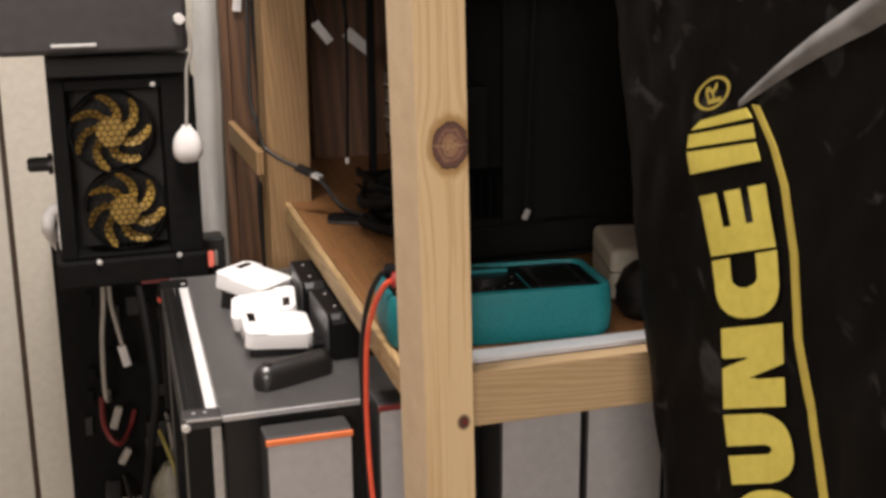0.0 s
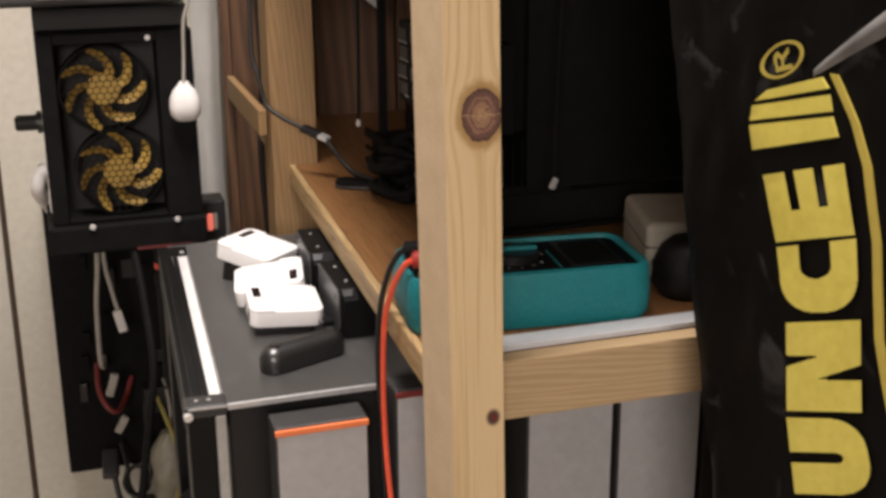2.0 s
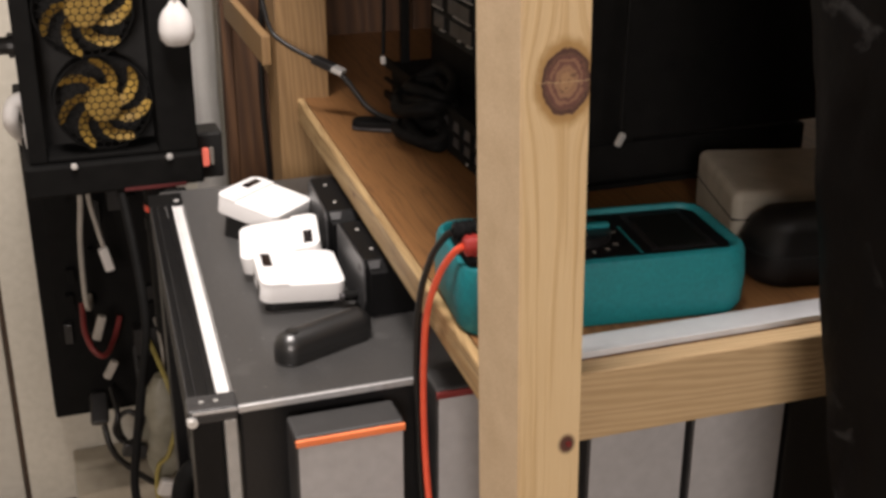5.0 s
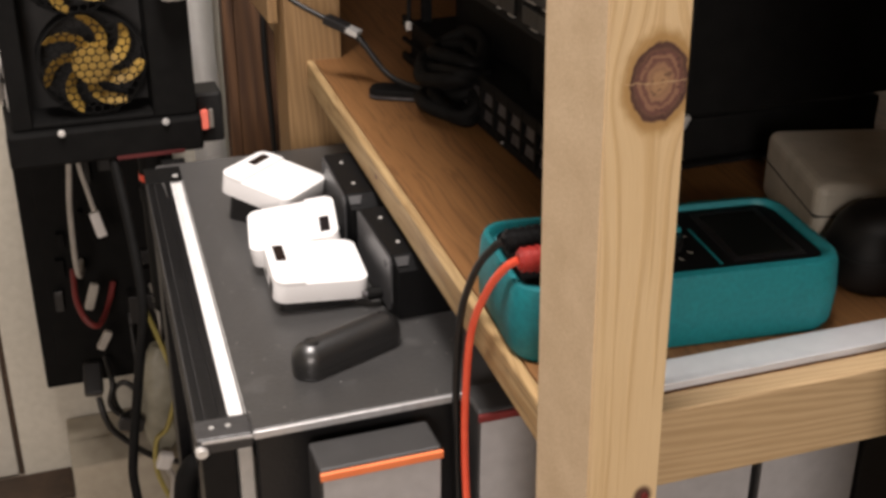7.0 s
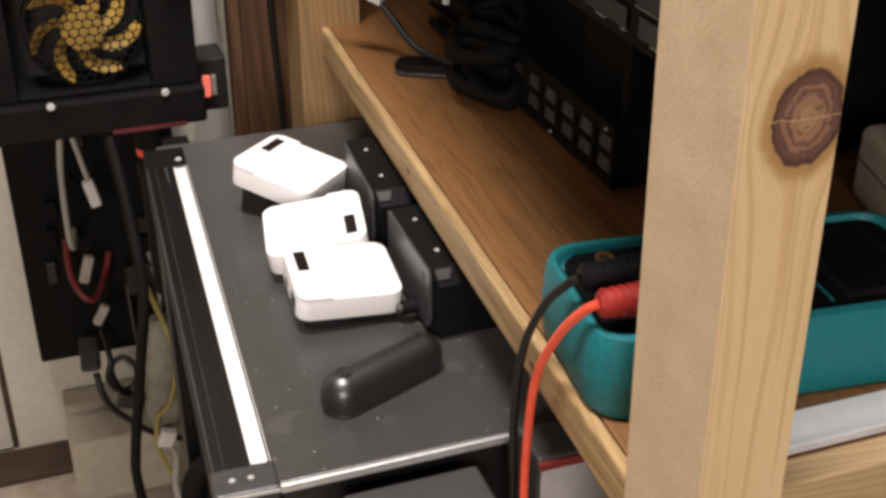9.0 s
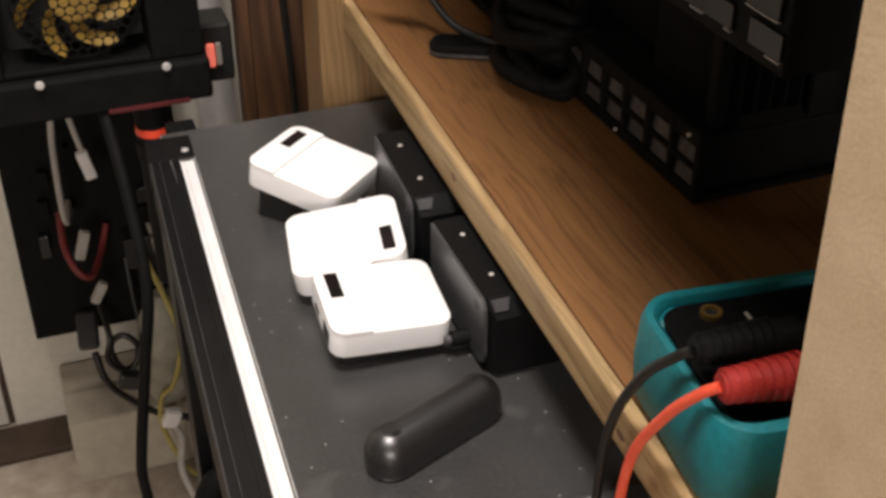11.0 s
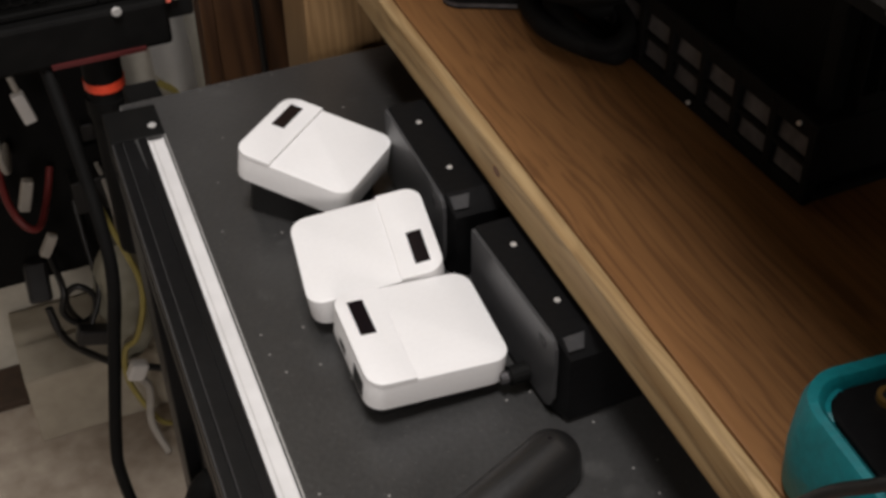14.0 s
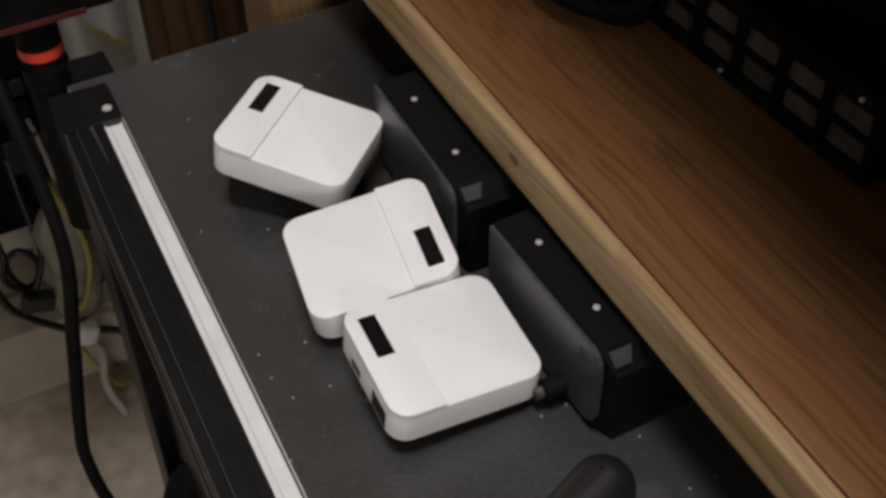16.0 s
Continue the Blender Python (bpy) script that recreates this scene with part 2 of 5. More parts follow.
wall_paint = surface("wall_paint", (0.55, 0.515, 0.44), (0.46, 0.43, 0.36), 0.7, grain=90, blot=3)
door_paint = surface("door_paint", (0.50, 0.475, 0.41), (0.43, 0.40, 0.345), 0.6, grain=70, blot=4)
gap_brown = surface("gap_brown", (0.06, 0.035, 0.02), (0.03, 0.018, 0.01), 0.8)
floor_stuff = surface("floor_covering", (0.42, 0.36, 0.29), (0.24, 0.19, 0.145), 0.55, grain=45, blot=7, bump=0.3)
# colour of the unseen walls and ceiling, kept dark to cut bounced light
low_bounce_wall = surface("low_bounce_wall", (0.26, 0.23, 0.19), (0.19, 0.165, 0.135), 0.8, grain=40, blot=3)
black_coat = surface("black_coat", (0.045, 0.044, 0.044), (0.028, 0.027, 0.028), 0.42, grain=260, blot=9, bump=0.25)
def dusty(name, light, dark, rough):
    """A satin coat with pale dust specks and hand smears."""
    m = surface(name, light, dark, rough, grain=420, blot=11, bump=0.10, rough_var=0.1, spec=0.9)
    n, l, p = m.node_tree.nodes, m.node_tree.links, m.node_tree.nodes["Principled BSDF"]
    tc = n.new("ShaderNodeTexCoord")
    base = p.inputs["Base Color"].links[0].from_socket
    for scale, reach, amount in ((75.0, 0.048, 0.55), (210.0, 0.10, 0.10)):
        v = n.new("ShaderNodeTexVoronoi")
        v.voronoi_dimensions = "2D"
        v.inputs["Scale"].default_value = scale
        l.new(tc.outputs["Object"], v.inputs["Vector"])
        sel = n.new("ShaderNodeMath")
        sel.operation = "GREATER_THAN"
        sel.inputs[1].default_value = 0.76
        l.new(v.outputs["Color"], sel.inputs[0])
        g = n.new("ShaderNodeMapRange")
        g.inputs["From Min"].default_value, g.inputs["From Max"].default_value = reach * 0.5, reach
        g.inputs["To Min"].default_value, g.inputs["To Max"].default_value = amount, 0
        l.new(v.outputs["Distance"], g.inputs["Value"])
        mul = n.new("ShaderNodeMath")
        mul.operation = "MULTIPLY"
        l.new(g.outputs["Result"], mul.inputs[0])
        l.new(sel.outputs[0], mul.inputs[1])
        mix = n.new("ShaderNodeMix")
        mix.data_type = "RGBA"
        mix.inputs["B"].default_value = (0.55, 0.53, 0.50, 1)
        l.new(mul.outputs[0], mix.inputs["Factor"])
        l.new(base, mix.inputs["A"])
        base = mix.outputs["Result"]
    sm = n.new("ShaderNodeTexNoise")
    sm.inputs["Scale"].default_value, sm.inputs["Detail"].default_value = 38, 2
    l.new(tc.outputs["Object"], sm.inputs["Vector"])
    g = n.new("ShaderNodeMapRange")
    g.inputs["From Min"].default_value, g.inputs["From Max"].default_value = 0.66, 0.74
    g.inputs["To Max"].default_value = 0.05
    l.new(sm.outputs["Fac"], g.inputs["Value"])
    mix = n.new("ShaderNodeMix")
    mix.data_type = "RGBA"
    mix.inputs["B"].default_value = (0.34, 0.33, 0.32, 1)
    l.new(g.outputs["Result"], mix.inputs["Factor"])
    l.new(base, mix.inputs["A"])
    l.new(mix.outputs["Result"], p.inputs["Base Color"])
    p.inputs["Sheen Weight"].default_value, p.inputs["Sheen Roughness"].default_value = 0.5, 0.4
    return m


dusty_coat = dusty("dusty_coat", (0.031, 0.0302, 0.0296), (0.014, 0.0136, 0.0133), 0.39)
black_profile = surface("black_profile", (0.008, 0.008, 0.0085), (0.004, 0.004, 0.0043), 0.36, metal=0.1, grain=180, blot=12, bump=0.1, spec=0.25)
soot_black = surface("soot_black", (0.006, 0.0058, 0.0055), (0.003, 0.0029, 0.0028), 0.7, grain=90, blot=8, spec=0.12)
# grey that stands for the sheen on the black devices' sides
device_side_sheen = surface("device_side_sheen", (0.055, 0.055, 0.057), (0.036, 0.036, 0.038), 0.34, grain=300, blot=14, bump=0.06)
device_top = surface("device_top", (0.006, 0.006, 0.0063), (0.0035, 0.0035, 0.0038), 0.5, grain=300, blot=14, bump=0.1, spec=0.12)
black_plastic = surface("black_plastic", (0.013, 0.0125, 0.013), (0.008, 0.008, 0.0085), 0.35, grain=400, blot=20, bump=0.12)
satin_black = surface("satin_black", (0.0095, 0.0092, 0.0092), (0.007, 0.0068, 0.0068), 0.38, grain=500, blot=25, bump=0.05, rough_var=0.04, spec=1.0)
dull_black = surface("dull_black", (0.009, 0.008, 0.0075), (0.004, 0.0037, 0.0035), 0.6, grain=90, blot=8)
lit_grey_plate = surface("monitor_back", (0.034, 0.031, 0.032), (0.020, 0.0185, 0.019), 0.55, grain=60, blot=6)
alu_edge = surface("alu_edge", (0.72, 0.72, 0.72), (0.55, 0.55, 0.56), 0.35, metal=0.6, grain=200)
alu_dull = surface("alu_dull", (0.52, 0.51, 0.49), (0.40, 0.395, 0.38), 0.5, metal=0.4, grain=120)
zinc = surface("zinc", (0.66, 0.67, 0.69), (0.56, 0.57, 0.59), 0.45, metal=0.1, grain=90, blot=12)
white_plastic = surface("white_plastic", (0.77, 0.76, 0.755), (0.73, 0.72, 0.715), 0.42, grain=600, blot=30, bump=0.03)
white_strip = surface("white_strip", (0.70, 0.69, 0.685), (0.62, 0.61, 0.605), 0.45, grain=80, blot=20)
window_dark = plain("window_dark", (0.008, 0.006, 0.007), 0.12)
port_dark = plain("port_dark", (0.01, 0.01, 0.01), 0.5)
brass = plain("brass", (0.65, 0.40, 0.12), 0.3, 0.9)
screw_metal = plain("screw_metal", (0.75, 0.74, 0.72), 0.3, 0.5)
teal_rubber = surface("teal_rubber", (0.0, 0.19, 0.21), (0.0, 0.125, 0.145), 0.55, grain=350, blot=14, bump=0.2)
red_plastic = surface("red_plastic", (0.42, 0.032, 0.024), (0.30, 0.018, 0.015), 0.5, grain=200)
red_cable_coat = surface("red_cable_coat", (0.85, 0.13, 0.06), (0.72, 0.08, 0.04), 0.42, grain=100)
cable_black = surface("cable_black", (0.010, 0.0095, 0.009), (0.006, 0.0057, 0.0055), 0.45)
cable_grey = surface("cable_grey", (0.40, 0.37, 0.33), (0.28, 0.26, 0.23), 0.5)
cable_white = surface("cable_white", (0.72, 0.70, 0.68), (0.6, 0.58, 0.56), 0.5)
cable_yellow = surface("cable_yellow", (0.38, 0.32, 0.09), (0.27, 0.22, 0.06), 0.5)
fan_yellow = surface("fan_yellow", (0.42, 0.26, 0.05), (0.29, 0.175, 0.035), 0.6, grain=120, blot=30)
print_yellow = surface("print_yellow", (0.58, 0.49, 0.10), (0.47, 0.39, 0.07), 0.5, grain=150, blot=18)
print_line = surface("print_line", (0.42, 0.33, 0.06), (0.34, 0.26, 0.05), 0.5)
film_black = surface("film_black", (0.0045, 0.0039, 0.0038), (0.0022, 0.0020, 0.0020), 0.42, grain=26, blot=9, bump=0.9, rough_var=0.12, spec=0.075)
# pale noise patches mixed into the colour as highlights of the crinkled film
film_tree = film_black.node_tree
crinkle_noise, where = film_tree.nodes.new("ShaderNodeTexNoise"), film_tree.nodes.new("ShaderNodeTexCoord")
crinkle_noise.inputs["Scale"].default_value, crinkle_noise.inputs["Detail"].default_value, crinkle_noise.inputs["Distortion"].default_value = 15, 7, 2.6
film_tree.links.new(where.outputs["Object"], crinkle_noise.inputs["Vector"])
crinkle_mask = film_tree.nodes.new("ShaderNodeMapRange")
crinkle_mask.inputs["From Min"].default_value, crinkle_mask.inputs["From Max"].default_value, crinkle_mask.inputs["To Max"].default_value = 0.62, 0.80, 0.26
film_tree.links.new(crinkle_noise.outputs["Fac"], crinkle_mask.inputs["Value"])
crinkle_shine = film_tree.nodes.new("ShaderNodeMix")
crinkle_shine.data_type = "RGBA"
crinkle_shine.inputs["B"].default_value = (0.15, 0.145, 0.14, 1)
film_shader = film_tree.nodes["Principled BSDF"]
film_tree.links.new(film_shader.inputs["Base Color"].links[0].from_socket, crinkle_shine.inputs["A"])
film_tree.links.new(crinkle_mask.outputs["Result"], crinkle_shine.inputs["Factor"])
film_tree.links.new(crinkle_shine.outputs["Result"], film_shader.inputs["Base Color"])
fold_highlight = surface("fold_highlight", (0.19, 0.185, 0.18), (0.09, 0.087, 0.085), 0.4, grain=60)
carton_grey = surface("carton_grey", (0.42, 0.41, 0.41), (0.35, 0.34, 0.34), 0.55, grain=110, blot=9)
carton_dark = surface("carton_dark", (0.035, 0.034, 0.034), (0.022, 0.0215, 0.0215), 0.55)
orange_foil = surface("orange_foil", (0.85, 0.24, 0.09), (0.75, 0.18, 0.06), 0.35)
maroon = surface("maroon", (0.20, 0.024, 0.022), (0.12, 0.015, 0.014), 0.5)
dark_red = surface("dark_red", (0.09, 0.012, 0.012), (0.05, 0.008, 0.008), 0.5)
stone_grey = surface("stone_grey", (0.44, 0.40, 0.33), (0.34, 0.31, 0.25), 0.6, grain=80, blot=14)
paper_beige = surface("paper_beige", (0.43, 0.385, 0.305), (0.33, 0.29, 0.225), 0.75, grain=50, blot=8)
bag_film = surface("bag_film", (0.30, 0.285, 0.225), (0.19, 0.18, 0.135), 0.35, grain=60, blot=22, bump=0.4)
sheet_white = surface("sheet_white", (0.88, 0.87, 0.85), (0.80, 0.79, 0.77), 0.5, grain=40, blot=9, bump=0.3)
red_lamp = plain("red_lamp", (0.95, 0.20, 0.14), 0.4, 0, 0.4)
ring_red = plain("ring_red", (0.75, 0.07, 0.03), 0.4)
slot_grey = surface("slot_grey", (0.10, 0.094, 0.097), (0.045, 0.042, 0.044), 0.5, metal=0.3, grain=160, blot=40)


# ---- building helpers ----
def part(name, bm, material, parent=None, label=""):
    me = bpy.data.meshes.new(name)
    bm.normal_update()
    bm.to_mesh(me)
    bm.free()
    me.materials.append(material)
    ob = new(name, me)
    if parent:
        ob.parent = parent
    if label:
        ob["label"] = label
    return ob


def thing(name, m, label, category, group="", kind=""):
    ob = new(name)
    ob.empty_display_size = 0.02
    ob.matrix_world = m
    return tagged(ob, label, category, group, kind)


def smooth(ob, angle=40):
    for f in ob.data.polygons:
        f.use_smooth = True
    ob.data.set_sharp_from_angle(angle=radians(angle))
    return ob


def box(x0, x1, y0, y1, z0, z1, bevel=0.0, seg=2, bm=None):
    own = bmesh.new()
    bmesh.ops.create_cube(own, size=1, matrix=Matrix.LocRotScale(((x0 + x1) / 2, (y0 + y1) / 2, (z0 + z1) / 2), None, (x1 - x0, y1 - y0, z1 - z0)))
    if bevel:
        bmesh.ops.bevel(own, geom=own.edges[:], offset=bevel, segments=seg, affect="EDGES", profile=0.5)
    return own if bm is None else join(bm, own)


def prism(outline, z0, z1, bevel):
    bm = bmesh.new()
    lo, hi = [[bm.verts.new((x, y, z)) for x, y in outline] for z in (z0, z1)]
    for i in range(len(outline)):
        j = (i + 1) % len(outline)
        bm.faces.new((lo[i], lo[j], hi[j], hi[i]))
    bm.faces.new(lo[::-1])
    bm.faces.new(hi)
    bmesh.ops.bevel(bm, geom=bm.edges[:], offset=bevel, segments=2, affect="EDGES")
    return bm


def join(bm, other):
    me = bpy.data.meshes.new("scratch")
    other.to_mesh(me)
    other.free()
    bm.from_mesh(me)
    bpy.data.meshes.remove(me)
    return bm


def turned(bm, m):
    bmesh.ops.transform(bm, matrix=m, verts=bm.verts[:])
    return bm


def rod(r, h, m=None, seg=24, r2=None, bevel=0.0):
    bm = bmesh.new()
    bmesh.ops.create_cone(bm, cap_ends=True, segments=seg, radius1=r, radius2=r if r2 is None else r2, depth=h)
    if bevel:
        bmesh.ops.bevel(bm, geom=[e for e in bm.edges if len(e.link_faces) == 2 and e.calc_face_angle() > 1], offset=bevel, segments=2, affect="EDGES")
    return turned(bm, m) if m else bm


def ring(r_out, r_in, h, m=None, seg=32):
    bm = bmesh.new()
    rows = []
    for r, z in ((r_in, -h / 2), (r_out, -h / 2), (r_out, h / 2), (r_in, h / 2)):
        rows.append([bm.verts.new((r * math.cos(2 * math.pi * i / seg), r * math.sin(2 * math.pi * i / seg), z)) for i in range(seg)])
    for a in range(4):
        p, q = rows[a], rows[(a + 1) % 4]
        for i in range(seg):
            j = (i + 1) % seg
            bm.faces.new((p[i], p[j], q[j], q[i]))
    return turned(bm, m) if m else bm


def rounded_outline(w, d, r, seg=6):
    pts = []
    for cx, cy, a0 in ((w / 2 - r, d / 2 - r, 0), (-w / 2 + r, d / 2 - r, 90), (-w / 2 + r, -d / 2 + r, 180), (w / 2 - r, -d / 2 + r, 270)):
        for i in range(seg + 1):
            a = radians(a0 + 90 * i / seg)
            pts.append((cx + r * math.cos(a), cy + r * math.sin(a)))
    return pts


def slab(outline, layers):
    """A solid of stacked outlines: layers are (z, inset), the inset drawn in towards the middle of a rounded outline."""
    bm = bmesh.new()
    n = len(outline)
    rows = []
    for z, inset in layers:
        row = []
        for x, y in outline:
            k = math.hypot(x, y) or 1
            row.append(bm.verts.new((x - inset * x / k, y - inset * y / k, z)))
        rows.append(row)
    for p, q in zip(rows, rows[1:]):
        for i in range(n):
            j = (i + 1) % n
            bm.faces.new((p[i], p[j], q[j], q[i]))
    bm.faces.new(rows[0][::-1])
    bm.faces.new(rows[-1])
    return bm


def smoothed(points, steps=8):
    pts = [Vector(p) for p in points]
    pts = [pts[0] * 2 - pts[1]] + pts + [pts[-1] * 2 - pts[-2]]
    out = []
    for i in range(1, len(pts) - 2):
        a, b, c, d = pts[i - 1:i + 3]
        for k in range(steps):
            t = k / steps
            out.append(0.5 * ((2 * b) + (c - a) * t + (2 * a - 5 * b + 4 * c - d) * t * t + (3 * b - a - 3 * c + d) * t ** 3))
    out.append(pts[-2])
    return out


def hose(points, r, steps=8, seg=10):
    """A round cable through the points."""
    path = smoothed(points, steps)
    bm = bmesh.new()
    rows = []
    side = Vector((0.31, 0.87, 0.17)).normalized()
    for i, p in enumerate(path):
        way = (path[min(i + 1, len(path) - 1)] - path[max(i - 1, 0)]).normalized()
        u = way.cross(side).normalized()
        v = way.cross(u)
        rr = r if not callable(r) else r(i / (len(path) - 1))
        rows.append([bm.verts.new(p + rr * (math.cos(2 * math.pi * k / seg) * u + math.sin(2 * math.pi * k / seg) * v)) for k in range(seg)])
    for p, q in zip(rows, rows[1:]):
        for k in range(seg):
            j = (k + 1) % seg
            bm.faces.new((p[k], p[j], q[j], q[k]))
    bm.faces.new(rows[0][::-1])
    bm.faces.new(rows[-1])
    return bm


def cable(name, points, r, material, label, category="cable", **more):
    ob = part(name, hose(points, r, **more), material)
    smooth(ob, 60)
    return tagged(ob, label, category)


def alone(ob, label, category, group="", kind=""):
    return tagged(ob, label, category, group, kind)


# ---- the room ----
alone(part("floor", box(-2.0, 2.2, -2.2, 2.1, -0.06, 0.0), floor_stuff), "pale beige worn floor covering", "floor", kind="structure")
wall_back = alone(part("wall_back", box(-0.066, 2.2, 1.935, 2.1, 0.0, 2.5), wall_paint), "off-white painted wall behind the workbench", "wall", kind="structure")
alone(part("wall_left", box(-2.1, -2.0, -2.2, 2.1, 0.0, 2.5), low_bounce_wall), "unseen grey-brown wall of the room, dark to limit bounced light", "wall", kind="structure")
alone(part("wall_right", box(2.2, 2.3, -2.2, 2.1, 0.0, 2.5), low_bounce_wall), "unseen grey-brown wall beyond the shelves, dark to limit bounced light", "wall", kind="structure")
alone(part("wall_front", box(-2.0, 2.2, -2.3, -2.2, 0.0, 2.5), low_bounce_wall), "unseen grey-brown wall facing the workbench, dark to limit bounced light", "wall", kind="structure")
alone(part("ceiling", box(-2.1, 2.3, -2.3, 2.1, 2.5, 2.58), low_bounce_wall), "unseen grey-brown ceiling, dark to limit bounced light", "ceiling", kind="structure")
alone(part("door_1", box(-1.0, -0.0745, 1.945, 1.985, 0.004, 2.1, 0.003), door_paint), "beige painted flush door, closed", "door", kind="structure")
alone(part("trim", box(-0.074, -0.0665, 1.952, 2.05, 0.0, 2.12), gap_brown), "dark brown gap along the door edge", "trim", kind="structure")
# strip added where the floor is darker along the wall
alone(part("threshold", box(-0.70, -0.002, 1.868, 1.9340, 0.0, 0.010, 0.002), gap_brown), "dark brown strip on the floor along the wall", "threshold", kind="structure")
alone(part("wall_above_door", box(-2.0, -0.075, 1.99, 2.1, 0.0, 2.5), wall_paint), "off-white wall round the door", "wall", kind="structure")


# ---- black cabinet with the aluminium profile ----
def rack_cabinet():
    t = thing("cabinet", pose(0, 0, 0), "black metal cabinet with profile edges, dusty flat top", "cabinet")
    part("body", box(0.112, 0.42, 0.932, 1.33, 0.0, 0.694, 0.002), black_plastic, t)
    part("top_panel", box(0.1105, 0.42, 0.9265, 1.335, 0.6945, 0.70, 0.0012), dusty_coat, t, "black top panel with fine scratches and dust")
    part("front_edge_trim", box(0.1105, 0.42, 0.9238, 0.9262, 0.6955, 0.7003, 0.0006), alu_edge, t, "bright bare aluminium edge")
    # skewed profile along the open side
    m = pose(0.0945, 0.944, 0.7006, 0, 0, -2.75)
    shape = [(-0.0135, -0.030), (-0.0135, -0.019), (-0.0105, -0.019), (-0.0105, -0.011), (-0.0135, -0.011), (-0.0135, -0.0012), (-0.0123, 0.0), (-0.0085, 0.0), (-0.0085, -0.0022), (-0.0072, -0.0022), (-0.0072, 0.0),
             (-0.0022, 0.0), (-0.0022, -0.0012), (0.0008, -0.0012), (0.0008, 0.0), (0.0052, 0.0), (0.0052, -0.004), (0.0142, -0.004), (0.0142, 0.0), (0.0158, 0.0), (0.0158, -0.030)]
    ridges = []
    bm = bmesh.new()
    rows = [[bm.verts.new((x, y, z)) for x, z in shape] for y in (0.0, 0.352)]
    for i in range(len(shape)):
        j = (i + 1) % len(shape)
        bm.faces.new((rows[0][i], rows[1][i], rows[1][j], rows[0][j]))
    bm.faces.new(rows[0])
    bm.faces.new(rows[1][::-1])
    bmesh.ops.recalc_face_normals(bm, faces=bm.faces[:])
    for gx, gw in ((-0.0132, 0.0007), (-0.0076, 0.0004)):
        ridges.append(turned(box(gx, gx + gw, 0.0, 0.351, 0.00005, 0.0004), m))
    rail = part("profile_rail", turned(bm, m), black_profile, t, "black anodised slotted aluminium profile")
    part("slot_cover", turned(slab([(0.0055, 0.0), (0.0138, 0.0), (0.0138, 0.347), (0.0055, 0.347)], [(-0.0038, 0), (0.0004, 0)]), m), white_strip, rail, "white plastic strip set in the profile slot")
    part("strip_lip", turned(box(0.0132, 0.0139, 0.0, 0.347, 0.0004, 0.0012), m), white_strip, rail)
    part("strip_lip", turned(box(0.0055, 0.0062, 0.0, 0.347, 0.0004, 0.0012), m), white_strip, rail)
    part("strip_groove", turned(box(0.0078, 0.0082, 0.0, 0.347, 0.0003, 0.00055), m), alu_dull, rail, "fine grey groove in the strip")
    part("slot_lip", turned(box(0.0149, 0.0156, 0.0, 0.351, -0.001, 0.0006), m), alu_dull, rail, "bare metal lip beside the strip")
    for r in ridges:
        part("worn_ridge", r, black_coat, rail, "worn grey edge of the profile")
    cap = part("corner_block", turned(box(-0.0145, 0.0165, -0.021, -0.0005, -0.0085, 0.0012, 0.0015), m), black_coat, t, "black corner block at the profile end")
    part("edge_trim", turned(box(-0.0115, 0.0165, -0.0222, -0.0212, -0.0012, 0.0004), m), alu_edge, cap)
    for sx in (-0.005, 0.004):
        part("screw", turned(rod(0.0016, 0.001, pose(sx, -0.011, 0.0015), 12), m), alu_dull, cap)
    part("foot_stud", turned(rod(0.0035, 0.006, pose(-0.012, -0.021, -0.006, 90), 14, bevel=0.001), m), screw_metal, cap)
    far = part("corner_block", turned(box(-0.0135, 0.016, 0.353, 0.385, -0.03, -0.0001, 0.001), m), soot_black, t)
    for sx, sy in ((0.0105, 0.362),):
        part("screw", turned(rod(0.0024, 0.0016, pose(sx, sy, 0.0006), 14, bevel=0.0005), m), screw_metal, far)
    part("rear_upright", box(0.1185, 0.1385, 1.346, 1.372, 0.0, 0.690, 0.001), soot_black, t)
    part("corner_profile", box(0.1015, 0.1095, 0.925, 0.945, 0.0, 0.6915, 0.001), alu_dull, t, "dull grey aluminium upright")
    part("side_upright", box(0.0815, 0.1005, 0.928, 0.95, 0.0, 0.6912, 0.001), black_profile, t)
    smooth(part("side_handle", hose([(0.110, 1.278, 0.335), (0.102, 1.278, 0.365), (0.100, 1.277, 0.40), (0.104, 1.277, 0.425), (0.114, 1.277, 0.438), (0.126, 1.277, 0.434), (0.134, 1.277, 0.41)], 0.0105, 8, 14), soot_black, t, "thick black loop handle"), 60)
    part("side_upright", box(0.102, 0.1245, 1.3, 1.33, 0.0, 0.668, 0.001), black_profile, t)
    return t


rack_cabinet()


